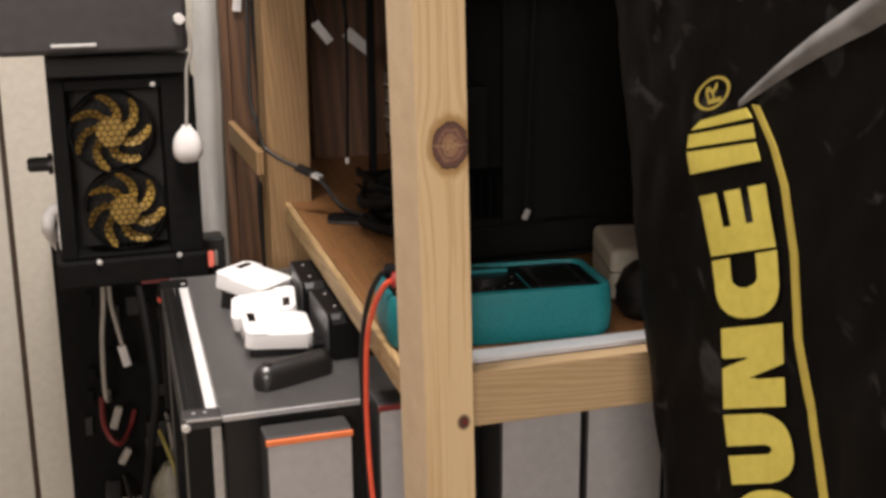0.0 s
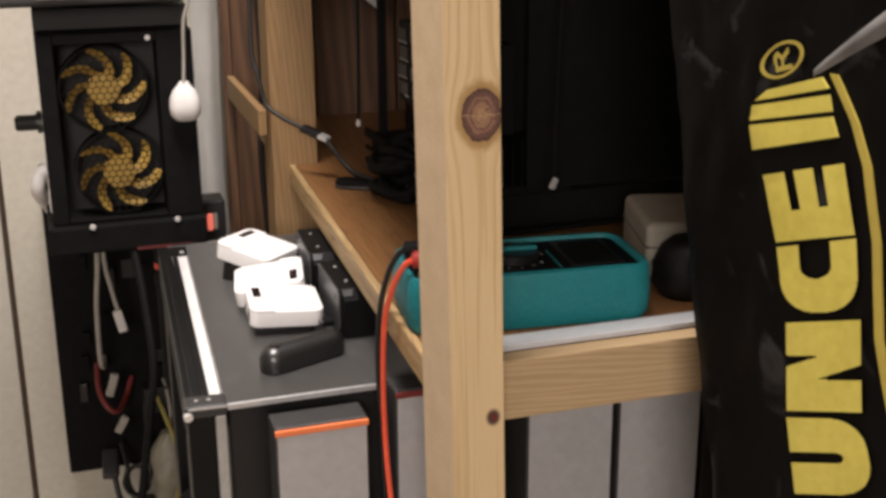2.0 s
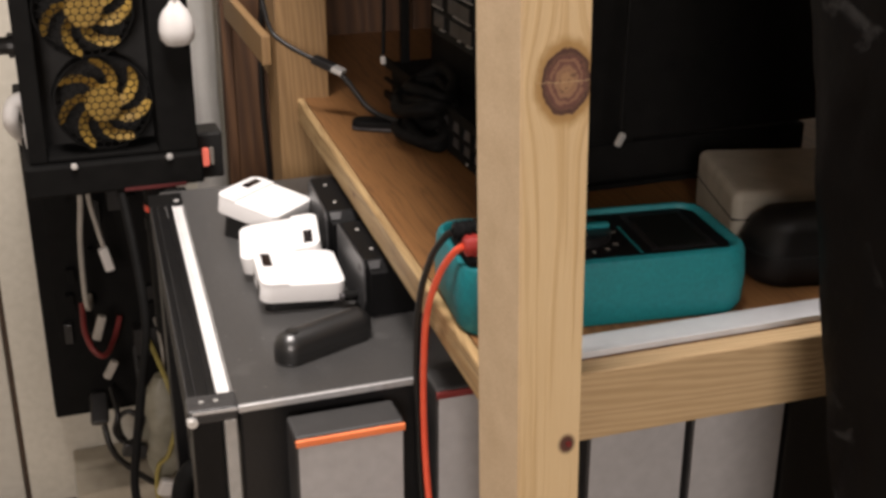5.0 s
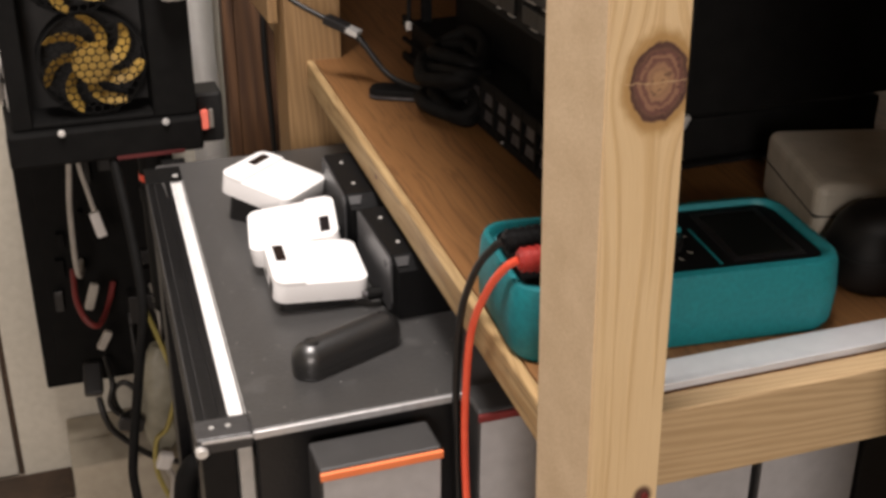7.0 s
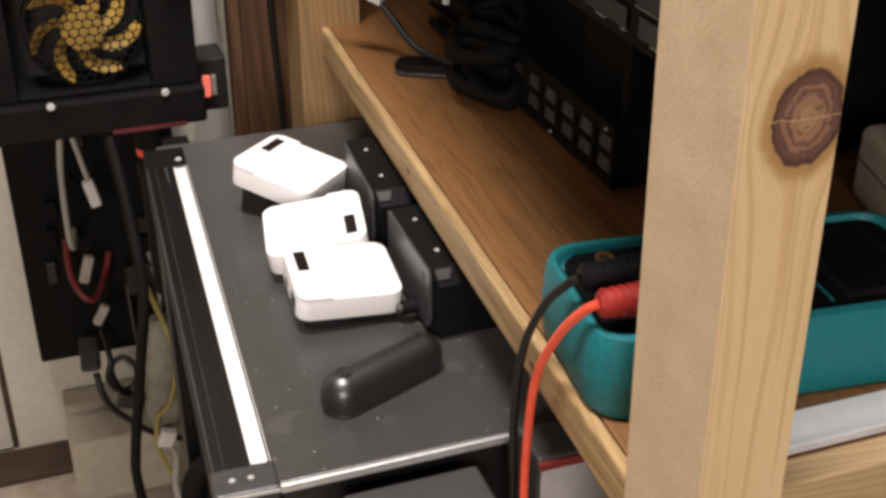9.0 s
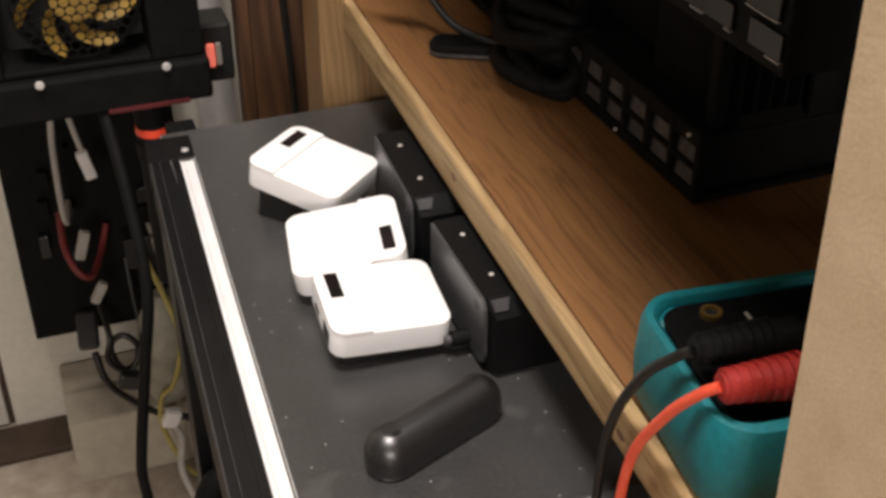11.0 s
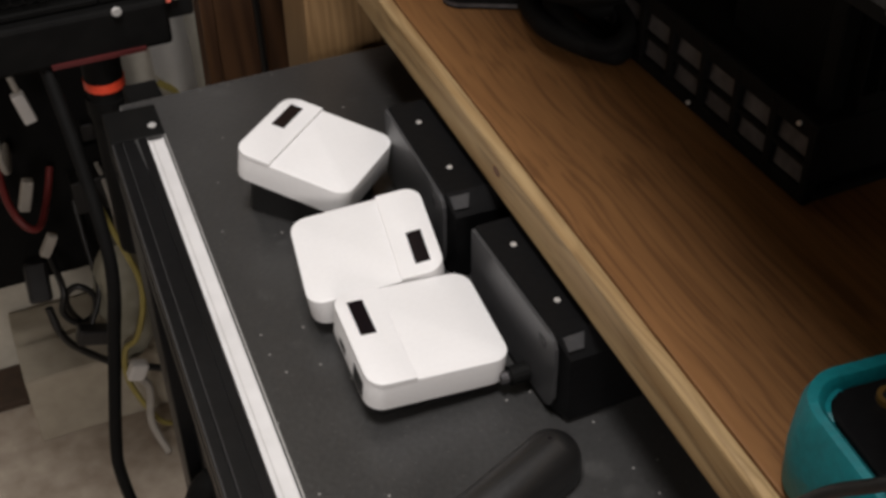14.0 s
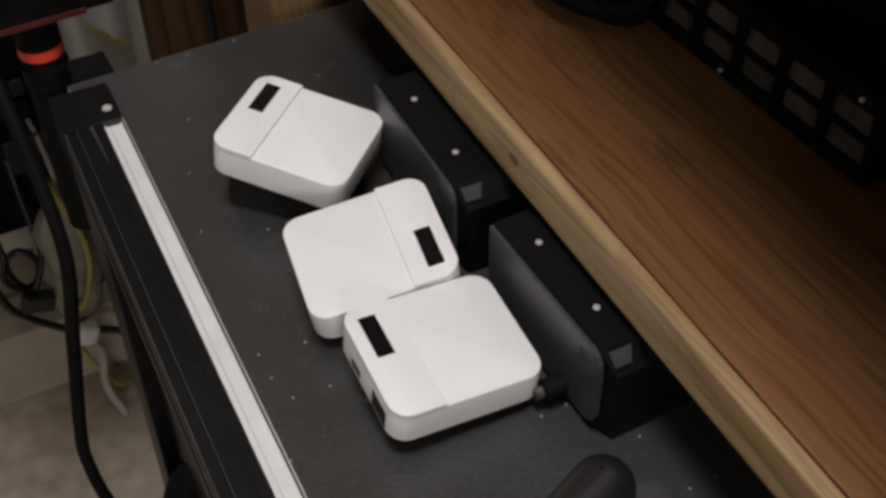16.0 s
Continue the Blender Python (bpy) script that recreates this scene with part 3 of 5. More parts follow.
# ---- white boxes on the cabinet ----
def white_unit():
    t = thing("network_box", pose(0, 0, 0), "small white plastic box with dark display window on black cabinet", "electronic device", "white boxes on the cabinet")
    L, W, R = 0.0618, 0.0540, 0.0080
    split = -L / 2 + L * 0.325
    o = rounded_outline(L, W, R)
    smooth(part("body", slab(o, [(0.0026, 0.0004), (0.0029, 0.0), (0.0163, 0.0), (0.0168, 0.0002), (0.0170, 0.0007)]), white_plastic, t), 25)
    # raised cap that carries the display
    arc = [p for p in rounded_outline(L, W, R) if p[0] < split]
    pts = [(split, W / 2)] + [p for p in arc if p[1] > 0] + [p for p in arc if p[1] <= 0] + [(split, -W / 2)]
    bm = bmesh.new()
    rows = []
    for z, k in ((0.0160, 1.003), (0.0176, 1.003), (0.0182, 0.999), (0.0184, 0.986)):
        rows.append([bm.verts.new((split + (x - split) * (k if k > 0.99 else k - 0.008), y * k, z)) for x, y in pts])
    for a, b in zip(rows, rows[1:]):
        for i in range(len(pts)):
            j = (i + 1) % len(pts)
            bm.faces.new((a[i], a[j], b[j], b[i]))
    bm.faces.new(rows[0][::-1])
    bm.faces.new(rows[-1])
    bmesh.ops.recalc_face_normals(bm, faces=bm.faces[:])
    smooth(part("display_cap", bm, white_plastic, t, "raised white end cap"), 25)
    part("display_window", box(-0.0256, -0.0187, 0.001, 0.0206, 0.0178, 0.01865), window_dark, t, "dark glossy display window")
    x = -L / 2
    part("socket", box(x - 0.0003, x + 0.001, -0.019, -0.007, 0.004, 0.0125, 0.0004), port_dark, t, "dark network socket")
    part("socket", box(x - 0.0003, x + 0.001, 0.004, 0.012, 0.005, 0.0085, 0.0004), port_dark, t)
    return t


def tilted(along, across, top):
    """Matrix of a box whose long and short sides run so and whose top face has this middle."""
    x = Vector(along).normalized()
    z = x.cross(Vector(across)).normalized()
    y = z.cross(x)
    m = Matrix((x, y, z)).transposed().to_4x4()
    m.translation = Vector(top) - z * 0.0172
    return m


def set_on_base(ob, m):
    """Black filler for base and shaded gap under the leaning box, cut level with the cabinet top."""
    o = rounded_outline(0.0618 - 0.011, 0.0540 - 0.011, 0.0055)
    bm = bmesh.new()
    hi = [bm.verts.new((x, y, 0.0027)) for x, y in o]
    lo = [bm.verts.new((x, y, 0.0027 - ((m @ Vector((x, y, 0.0027))).z - 0.7003) / m[2][2])) for x, y in o]
    for i in range(len(o)):
        j = (i + 1) % len(o)
        bm.faces.new((lo[i], lo[j], hi[j], hi[i]))
    bm.faces.new(lo[::-1])
    bm.faces.new(hi)
    part("base_filler", bm, port_dark, ob, "black filler for the base and the shaded gap")


# each leans a little, its display end raised
POSES = [tilted((0.05795, -0.0029, -0.0038), (0.0035, 0.0480, 0.0041), (0.1823, 1.0700, 0.7252)),
         tilted((-0.0592, 0.0108, -0.0083), (-0.0067, -0.0471, -0.0052), (0.1800, 1.1272, 0.7280)),
         tilted((0.03535, -0.03935, -0.0078), (0.0382, 0.0222, -0.0016), (0.1843, 1.2034, 0.7335))]
unit = white_unit()
unit.matrix_world = POSES[0]
units = [unit, copy_thing(unit, POSES[1]), copy_thing(unit, POSES[2])]
for u, m in zip(units, POSES):
    set_on_base(u, m)


# ---- black pill-shaped case ----
def pill():
    t = thing("pill_case", pose(0.1805, 0.9855, 0.7, 0, 0, 22), "glossy black pill-shaped case with round button on the cabinet", "small case")
    # a capsule, flattened below: rings of half-ellipses round the spine
    r, half = 0.0118, 0.0765 / 2 - 0.0118
    bm = bmesh.new()
    rows = []
    lay = [(0.0, 0.86), (0.0012, 0.97), (0.003, 1.0), (0.0095, 1.0)] + [(0.0095 + 0.0118 * math.sin(radians(7.5 * k)), math.cos(radians(7.5 * k))) for k in range(1, 12)]
    for z, f in lay:
        rows.append([bm.verts.new(((half if math.cos(a) >= 0 else -half) + r * f * math.cos(a), r * f * math.sin(a), z)) for a in [2 * math.pi * (i + 0.5) / 40 for i in range(40)]])
    for p, q in zip(rows, rows[1:]):
        for i in range(40):
            j = (i + 1) % 40
            bm.faces.new((p[i], p[j], q[j], q[i]))
    bm.faces.new(rows[0][::-1])
    bm.faces.new(rows[-1])
    smooth(part("body", bm, satin_black, t), 70)
    part("seam", slab(rounded_outline(0.0768, 0.0238, 0.0118, 12), [(0.0068, 0), (0.0071, 0)]), port_dark, t)
    b = part("button", rod(0.0040, 0.0016, pose(-0.0255, 0.0, 0.0207), 24, bevel=0.0006), satin_black, t)
    part("button_ring", ring(0.0046, 0.0041, 0.001, pose(-0.0255, 0.0, 0.0207)), port_dark, t)
    part("pin_hole", rod(0.0008, 0.0006, pose(0.026, 0.001, 0.0209), 10), window_dark, t)
    return t


pill()


# ---- black devices beside the white boxes ----
def black_device(x, y0, L, turn):
    t = thing("black_device", pose(x, y0, 0.7, 0, 0, turn), "flat-topped black box, side sheen painted grey, pale screws", "electronic device", "black boxes under the shelf")
    sec = [(0.0022, 0.0022), (0.0014, 0.004), (0.0014, 0.0425), (0.0026, 0.044), (0.072, 0.044), (0.072, 0.0022)]
    bm = bmesh.new()
    rows = []
    for y, top in ((0.0, 0.0355), (0.0085, 0.0445), (L, 0.0445)):
        rows.append([bm.verts.new((px + (0.003 if y == 0.0 and px < 0.05 else 0), y, min(pz, top))) for px, pz in sec])
    for p, q in zip(rows, rows[1:]):
        for i in range(len(sec)):
            j = (i + 1) % len(sec)
            bm.faces.new((p[i], q[i], q[j], p[j]))
    bm.faces.new(rows[0])
    bm.faces.new(rows[-1][::-1])
    bmesh.ops.remove_doubles(bm, verts=bm.verts[:], dist=0.00005)
    bmesh.ops.recalc_face_normals(bm, faces=bm.faces[:])
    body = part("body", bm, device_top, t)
    # thin side panel with rounded near corners
    rim = [(0.011, 0.004), (L, 0.004), (L, 0.0428), (0.0105, 0.0428), (0.0075, 0.0415), (0.0055, 0.0385), (0.005, 0.034), (0.005, 0.012), (0.007, 0.0065)]
    bm = bmesh.new()
    a = [bm.verts.new((0.0, py, pz)) for py, pz in rim]
    b = [bm.verts.new((0.0016, py, pz)) for py, pz in rim]
    bm.faces.new(a)
    bm.faces.new(b[::-1])
    for i in range(len(rim)):
        j = (i + 1) % len(rim)
        bm.faces.new((a[i], b[i], b[j], a[j]))
    bmesh.ops.recalc_face_normals(bm, faces=bm.faces[:])
    side = part("side_plate", bm, device_side_sheen, t, "smooth side plate, its sheen painted dark grey")
    part("slot", box(-0.0003, 0.001, 0.014, 0.0185, 0.033, 0.0375, 0.0002), port_dark, side)
    part("slot_edge", box(-0.0005, 0.001, 0.0128, 0.0137, 0.0335, 0.037), slot_grey, side)
    # slanted facet on the near end, its lit look painted grey
    bm = bmesh.new()
    quad = [(0.0042, 0.0024, 0.0386), (0.0110, 0.0024, 0.0386), (0.0130, 0.0066, 0.0430), (0.0035, 0.0066, 0.0430)]
    lo = [bm.verts.new(q) for q in quad]
    hi = [bm.verts.new((q[0], q[1] - 0.0006, q[2] + 0.0006)) for q in quad]
    bm.faces.new(lo[::-1])
    bm.faces.new(hi)
    for i in range(4):
        bm.faces.new((lo[i], lo[(i + 1) % 4], hi[(i + 1) % 4], hi[i]))
    bmesh.ops.recalc_face_normals(bm, faces=bm.faces[:])
    part("end_facet", bm, device_side_sheen, t, "slanted facet, its lit look painted grey")
    for sx, sy in ((0.0115, 0.31 * L), (0.0112, 0.78 * L)):
        part("screw", rod(0.0014, 0.0012, pose(sx, sy, 0.0443), 10, bevel=0.0004), screw_metal, t)
    plug = part("connector", turned(rod(0.0042, 0.010, pose(0, 0, 0, 0, 90), 14, bevel=0.001), pose(-0.005, 0.026, 0.0095)), soot_black, t)
    part("connector_tip", turned(rod(0.0026, 0.003, pose(0, 0, 0, 0, 90), 12), pose(-0.0115, 0.026, 0.0095)), slot_grey, plug)
    for sy in (0.02, L - 0.02):
        part("foot", rod(0.004, 0.0022, pose(0.012, sy, 0.0011), 12), port_dark, t)
    return t


black_device(0.2192, 1.0165, 0.0835, -0.4)
black_device(0.2165, 1.1185, 0.0865, -3.2)


# ---- the wooden shelf ----
def shelf_unit():
    t = thing("wooden_shelf", pose(0, 0, 0), "rough pine shelf unit with square posts and a warm brown board", "shelf")
    post = part("post", prism([(-0.0146, -0.0216), (0.0200, -0.0220), (0.0203, 0.0222), (-0.0205, 0.0225)], -0.03, 1.56, 0.0007), pine_post, t, "pale pine post with a large dark knot")
    post.data.materials.append(pine_left_face)
    for f in post.data.polygons:
        if f.normal.x < -0.6:
            f.material_index = 1
    smooth(post, 50)
    post.matrix_world = pose(0.2410, 0.7755, 0.88) @ pose(0, 0, 0, 0, -1.15, 0) @ pose(0, 0, -0.88)
    nail = part("nail_head", rod(0.0016, 0.0015, pose(0.0135, -0.0222, 0.744, 90), 12), maroon, post)
    part("post", box(0.229, 0.2775, 1.352, 1.400, 0.0, 1.56, 0.0015), pine_shaded, t)
    # board, skewed a little to the posts
    board = part("shelf_board", box(0.0007, 0.62, -0.062, 1.07, -0.0222, 0.0, 0.0006), pine_board, t, "warm brown pine board with visible grain")
    board.matrix_world = pose(0.2325, 0.851, 0.7715, 0, 0, -2.3)
    # edge strip added in a paler pine than the board top
    lip = part("lipping", box(-0.0062, 0.0005, -0.062, 1.07, -0.0225, 0.0002, 0.0024, 3), pine_fascia_y, t, "paler pine strip along the board edge")
    lip.matrix_world = pose(0.2325, 0.851, 0.7715, 0, 0, -2.3)
    part("front_board", box(0.2665, 0.95, 0.7735, 0.788, 0.7305, 0.7725, 0.0012), pine_fascia, t, "narrow pine board across the shelf front")
    rail = part("wall_rail", box(0.0, 0.0085, 0.0, 0.228, -0.028, 0.0, 0.0012), pine_shaded, t, "pine rail fixed behind the rear post")
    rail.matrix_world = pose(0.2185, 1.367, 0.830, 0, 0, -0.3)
    # unseen upper board, added to shade the shelf from the ceiling lamp
    upper = part("shelf_board", box(0.0, 0.72, -0.032, 1.07, 0.0, 0.024, 0.002), pine_shaded, t)
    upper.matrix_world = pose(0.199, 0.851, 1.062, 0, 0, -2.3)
    return t


shelf_unit()
strip = thing("metal_strip", pose(0, 0, 0), "flat grey metal strip lying along the shelf front", "metal strip")
part("flat_bar", box(0.2685, 0.93, 0.7895, 0.8125, 0.7722, 0.7744, 0.0006), zinc, strip)
part("raised_edge", box(0.2685, 0.93, 0.7895, 0.7915, 0.7745, 0.7762, 0.0004), zinc, strip)


# ---- teal multimeter ----
def multimeter():
    t = thing("multimeter", pose(0.3180, 0.8662, 0.772, 0, 0, -6.0), "black multimeter in a teal rubber holster lying on the shelf", "multimeter")
    L, W = 0.177, 0.087
    o, inn = rounded_outline(L, W, 0.017, 8), rounded_outline(L - 0.014, W - 0.014, 0.012, 8)
    bm = bmesh.new()
    rows = []
    for pts, z, ins in ((o, 0.0, 0.004), (o, 0.004, 0.001), (o, 0.020, 0.0), (o, 0.036, 0.0012), (o, 0.0395, 0.0028), (inn, 0.0402, -0.002), (inn, 0.0385, 0.0), (inn, 0.033, 0.001)):
        row = []
        for x, y in pts:
            k = math.hypot(x, y)
            row.append(bm.verts.new((x - ins * x / k, y - ins * y / k, z)))
        rows.append(row)
    n = len(o)
    for p, q in zip(rows, rows[1:]):
        for i in range(n):
            j = (i + 1) % n
            bm.faces.new((p[i], p[j], q[j], q[i]))
    bm.faces.new(rows[0][::-1])
    bm.faces.new(rows[-1])
    hol = smooth(part("holster", bm, teal_rubber, t, "teal rubber holster with a rounded rim"), 50)
    for sx in (-1, 1):
        for sy in (-1, 1):
            part("corner_pad", turned(box(-0.008, 0.008, -0.0045, 0.0045, 0.004, 0.037, 0.003), pose(sx * (L / 2 - 0.0135), sy * (W / 2 - 0.0130), 0, 0, 0, -45 * sx * sy)), teal_rubber, hol)
    face = part("face", slab(rounded_outline(L - 0.018, W - 0.018, 0.010), [(0.033, 0), (0.0372, 0), (0.038, 0.0008)]), device_top, t, "black plastic face with dial and sockets")
    part("display_bezel", box(0.030, 0.070, -0.029, 0.029, 0.038, 0.0386, 0.0005), black_plastic, face)
    part("display", box(0.034, 0.066, -0.025, 0.025, 0.0386, 0.0388), surface("lcd_glass", (0.010, 0.011, 0.010), (0.006, 0.007, 0.006), 0.25, spec=0.3), face)
    part("dial", rod(0.019, 0.006, pose(-0.006, 0, 0.041), 36, bevel=0.001), black_plastic, face)
    part("dial_pointer", box(-0.024, 0.012, -0.003, 0.003, 0.044, 0.047, 0.001), teal_rubber, face)
    for k in range(14):
        a = radians(24 * k + 10)
        part("dial_mark", turned(box(0.0215, 0.0245, -0.0004, 0.0004, 0.0381, 0.0383), pose(-0.006, 0, 0, 0, 0, math.degrees(a))), cable_grey, face)
    for i, y in enumerate((-0.026, -0.009, 0.009, 0.026)):
        part("socket_ring", ring(0.0042, 0.0027, 0.0022, pose(-0.0605, y, 0.0388)), brass if y > 0.02 else port_dark, face, "brass socket ring" if y > 0.02 else "")
        part("socket", rod(0.0028, 0.001, pose(-0.0605, y, 0.0383), 16), port_dark, face)
    part("print_bar", box(-0.048, -0.0465, -0.024, 0.024, 0.0381, 0.0383), cable_grey, face)
    part("print_bar", box(0.022, 0.0235, -0.030, 0.012, 0.0381, 0.0383), teal_rubber, face)
    return t


multimeter()


def lead(name, tail, ridge_y, z, coat, plug_mat, pts, label):
    t = thing(name, pose(0, 0, 0), label, "test lead", "test leads of the meter")
    a, b = Vector((tail, ridge_y, z)), Vector((0.2700, ridge_y - 0.004, z - 0.001))
    size = (b - a).length
    m = Matrix.Translation((a + b) / 2) @ (b - a).to_track_quat("Z", "Y").to_matrix().to_4x4()
    plug = part("plug", rod(0.0056, size, m, 18, r2=0.0078, bevel=0.001), plug_mat, t)
    for k in range(8):
        part("rib", ring(0.0062 + 0.00032 * k, 0.005, 0.0016, m @ pose(0, 0, 0.0022 - size / 2 + 0.0037 * k), 18), plug_mat, plug)
    part("shank", rod(0.0050, 0.016, pose(0.2715, ridge_y - 0.004, z - 0.007), 16), plug_mat, t)
    smooth(part("cable", hose([tuple(a), *pts], 0.0021), coat, t), 60)
    return t


lead("red_test_lead", 0.2310, 0.8455, 0.8240, red_cable_coat, red_plastic, [(0.2266, 0.8500, 0.8185), (0.2222, 0.861, 0.802), (0.2195, 0.876, 0.772), (0.2190, 0.882, 0.735), (0.2195, 0.884, 0.69), (0.221, 0.880, 0.64), (0.227, 0.872, 0.56), (0.245, 0.86, 0.40), (0.235, 0.86, 0.15), (0.22, 0.84, 0.012)], "red test lead with a ribbed red plug, hanging off the shelf")
lead("black_test_lead", 0.2310, 0.8640, 0.8255, cable_black, device_top, [(0.2275, 0.8680, 0.8210), (0.2238, 0.882, 0.803), (0.2212, 0.896, 0.772), (0.2203, 0.901, 0.735), (0.2210, 0.902, 0.69), (0.223, 0.90, 0.62), (0.23, 0.895, 0.50), (0.235, 0.89, 0.30), (0.20, 0.86, 0.010)], "black test lead with a ribbed black plug, hanging off the shelf")


# ---- grey boxes below the shelf ----
def carton(x, y, top, w, depth, rim, label):
    t = thing("upright_box", pose(x, y, 0), label, "box", "grey boxes under the shelf")
    part("body", box(0, w, 0.0016, depth, 0.0, top, 0.002), carton_dark, t)
    part("front_panel", box(0.0015, w - 0.0015, 0.0, 0.0014, 0.02, top - 0.0065, 0.0005), carton_grey, t, "light grey front panel")
    part("top_rim", box(0.0, w, -0.0006, 0.0020, top - 0.0062, top - 0.0015, 0.0006), rim, t, "bright orange rim" if rim is orange_foil else "dark red rim")
    return t


carton(0.1390, 0.8895, 0.6905, 0.070, 0.030, orange_foil, "grey box with a bright orange rim, against the cabinet")
carton(0.2310, 0.8930, 0.7060, 0.073, 0.030, maroon, "light grey box with a dark red rim, below the shelf")
carton(0.3280, 0.8700, 0.7200, 0.0720, 0.050, maroon, "light grey box with a dark red rim, below the shelf")
carton(0.4045, 0.8700, 0.7200, 0.0720, 0.050, maroon, "light grey box with a dark red rim, below the shelf")


# black box added to keep the gap by the grey boxes dark
db = thing("dark_gap_box", pose(0.4805, 0.872, 0.0), "black box added to fill the dark gap beside the grey boxes", "box")
part("body", box(0, 0.20, 0, 0.06, 0.0, 0.715, 0.002), dull_black, db)
part("lid", box(-0.001, 0.201, -0.001, 0.061, 0.7152, 0.7212, 0.001), black_plastic, db)


# ---- computer on the shelf ----
def shelf_computer():
    t = thing("open_computer", pose(0.329, 1.020, 0.772, 0, 0, 1.0), "black open computer chassis with grey slot covers, standing on the shelf", "computer")
    part("base_tray", box(0.0, 0.26, 0.0, 0.30, 0.0045, 0.008, 0.001), soot_black, t)
    part("side_rail", box(-0.002, 0.002, 0.0, 0.30, 0.004, 0.0105, 0.0008), soot_black, t)
    part("side_rail", box(-0.002, 0.002, 0.0, 0.30, 0.0205, 0.0232, 0.0008), soot_black, t)
    part("side_rail", box(-0.002, 0.002, 0.0, 0.30, 0.0335, 0.042, 0.0008), soot_black, t)
    for k in range(9):
        y = 0.004 + 0.0240 * k
        part("divider", box(-0.0025, 0.0025, y - 0.004, y, 0.006, 0.040, 0.0006), soot_black, t)
        if k < 8:
            for z in (0.0106, 0.0234):
                part("slot_cover", turned(box(0.0, 0.0012, 0.001, 0.0200, 0.0, 0.0098, 0.0004), pose(0.0, y, z, 0, 8)), slot_grey, t)
    part("rear_block", box(0.004, 0.25, 0.004, 0.295, 0.0085, 0.038, 0.002), soot_black, t)
    part("power_unit", box(0.03, 0.19, 0.10, 0.26, 0.0385, 0.13, 0.003), soot_black, t)
    sink = part("heat_sink", box(0.02, 0.10, 0.005, 0.085, 0.0385, 0.046), soot_black, t)
    for k in range(10):
        part("fin", box(0.02 + 0.0085 * k, 0.0212 + 0.0085 * k, 0.005, 0.085, 0.0462, 0.085), soot_black, sink)
    part("front_cover", box(0.055, 0.255, -0.0035, 0.001, 0.043, 0.268, 0.001), soot_black, t, "plain black front cover")
    part("upright", box(0.01, 0.018, 0.01, 0.018, 0.0385, 0.270, 0.001), soot_black, t)
    part("upright", box(0.01, 0.018, 0.28, 0.288, 0.0385, 0.270, 0.001), soot_black, t)
    part("upright", box(0.24, 0.248, 0.01, 0.018, 0.0385, 0.270, 0.001), soot_black, t)
    part("upright", box(0.24, 0.248, 0.28, 0.288, 0.0385, 0.270, 0.001), soot_black, t)
    part("top_tray", box(0.005, 0.255, 0.005, 0.295, 0.2705, 0.276, 0.001), soot_black, t)
    part("card", box(0.03, 0.22, 0.03, 0.05, 0.0862, 0.24, 0.002), soot_black, t)
    part("card", box(0.03, 0.22, 0.12, 0.145, 0.1305, 0.2700, 0.002), soot_black, t)
    part("card", box(0.03, 0.22, 0.21, 0.235, 0.1305, 0.2700, 0.002), soot_black, t)
    # drive cage above the slots: rows of dark covers, each with a bright lower edge
    cage = part("drive_cage", box(-0.0275, 0.009, -0.085, 0.088, 0.112, 0.180, 0.001), soot_black, t)
    for row, z in enumerate((0.1185, 0.1335, 0.1485, 0.1635)):
        for k in range(6):
            y = -0.083 + 0.0275 * k + 0.006 * (k % 2) + 0.004 * (row % 2)
            part("cage_cover", box(-0.0290, -0.0277, y, y + 0.0215, z, z + 0.0105, 0.0003), black_plastic, cage)
            part("bright_edge", box(-0.0294, -0.0277, y, y + (0.0215 if row else 0.009) * (1 - 0.5 * (k % 3 == 1)), z - 0.0009, z - 0.0003), alu_dull, cage)
    for x, y in ((0.012, 0.02), (0.012, 0.28), (0.24, 0.02), (0.24, 0.28)):
        part("foot", rod(0.008, 0.0045, pose(x, y, 0.00225), 16, bevel=0.001), port_dark, t)
    for y, z in ((0.080, 0.0075), (0.01, 0.038)):
        part("screw", rod(0.0010, 0.0014, pose(-0.0026, y, z, 0, 90), 10), screw_metal, t)
    return t


shelf_computer()
plate = thing("foot_pedestal", pose(0.2985, 1.2335, 0.772, 0, 0, -28), "flat dark foot plate with a grey rim on the shelf", "foot plate")
part("plate", slab(rounded_outline(0.060, 0.020, 0.0095), [(0, 0), (0.006, 0.0), (0.008, 0.0015)]), soot_black, plate)
part("rim", slab(rounded_outline(0.0605, 0.0205, 0.0098), [(0.0010, 0), (0.0030, 0)]), slot_grey, plate)
pouch = thing("cable_bundle", pose(0.322, 1.185, 0.772), "coiled bundle of black cables on the shelf", "cable bundle")
rnd = random.Random(11)
for k in range(8):
    ra, ox, oy, lean = rnd.uniform(0.018, 0.030), rnd.uniform(-0.010, 0.006), rnd.uniform(-0.012, 0.012), rnd.uniform(-0.35, 0.35)
    pts = []
    for i in range(15):
        a = 2 * math.pi * i / 13 + k
        wob = 1 + 0.25 * noise.noise(Vector((math.cos(a) * 1.3 + k, math.sin(a) * 1.3, k * 2.1)))
        x, y = ra * 0.75 * wob * math.cos(a) + ox, 1.45 * ra * wob * math.sin(a) + oy
        pts.append((x, y, max(0.006, 0.007 + 0.0055 * k + lean * x + 0.004 * math.sin(2 * a + k))))
    smooth(part("loop", hose(pts, rnd.uniform(0.0035, 0.0058), 5, 8), soot_black, pouch), 60)


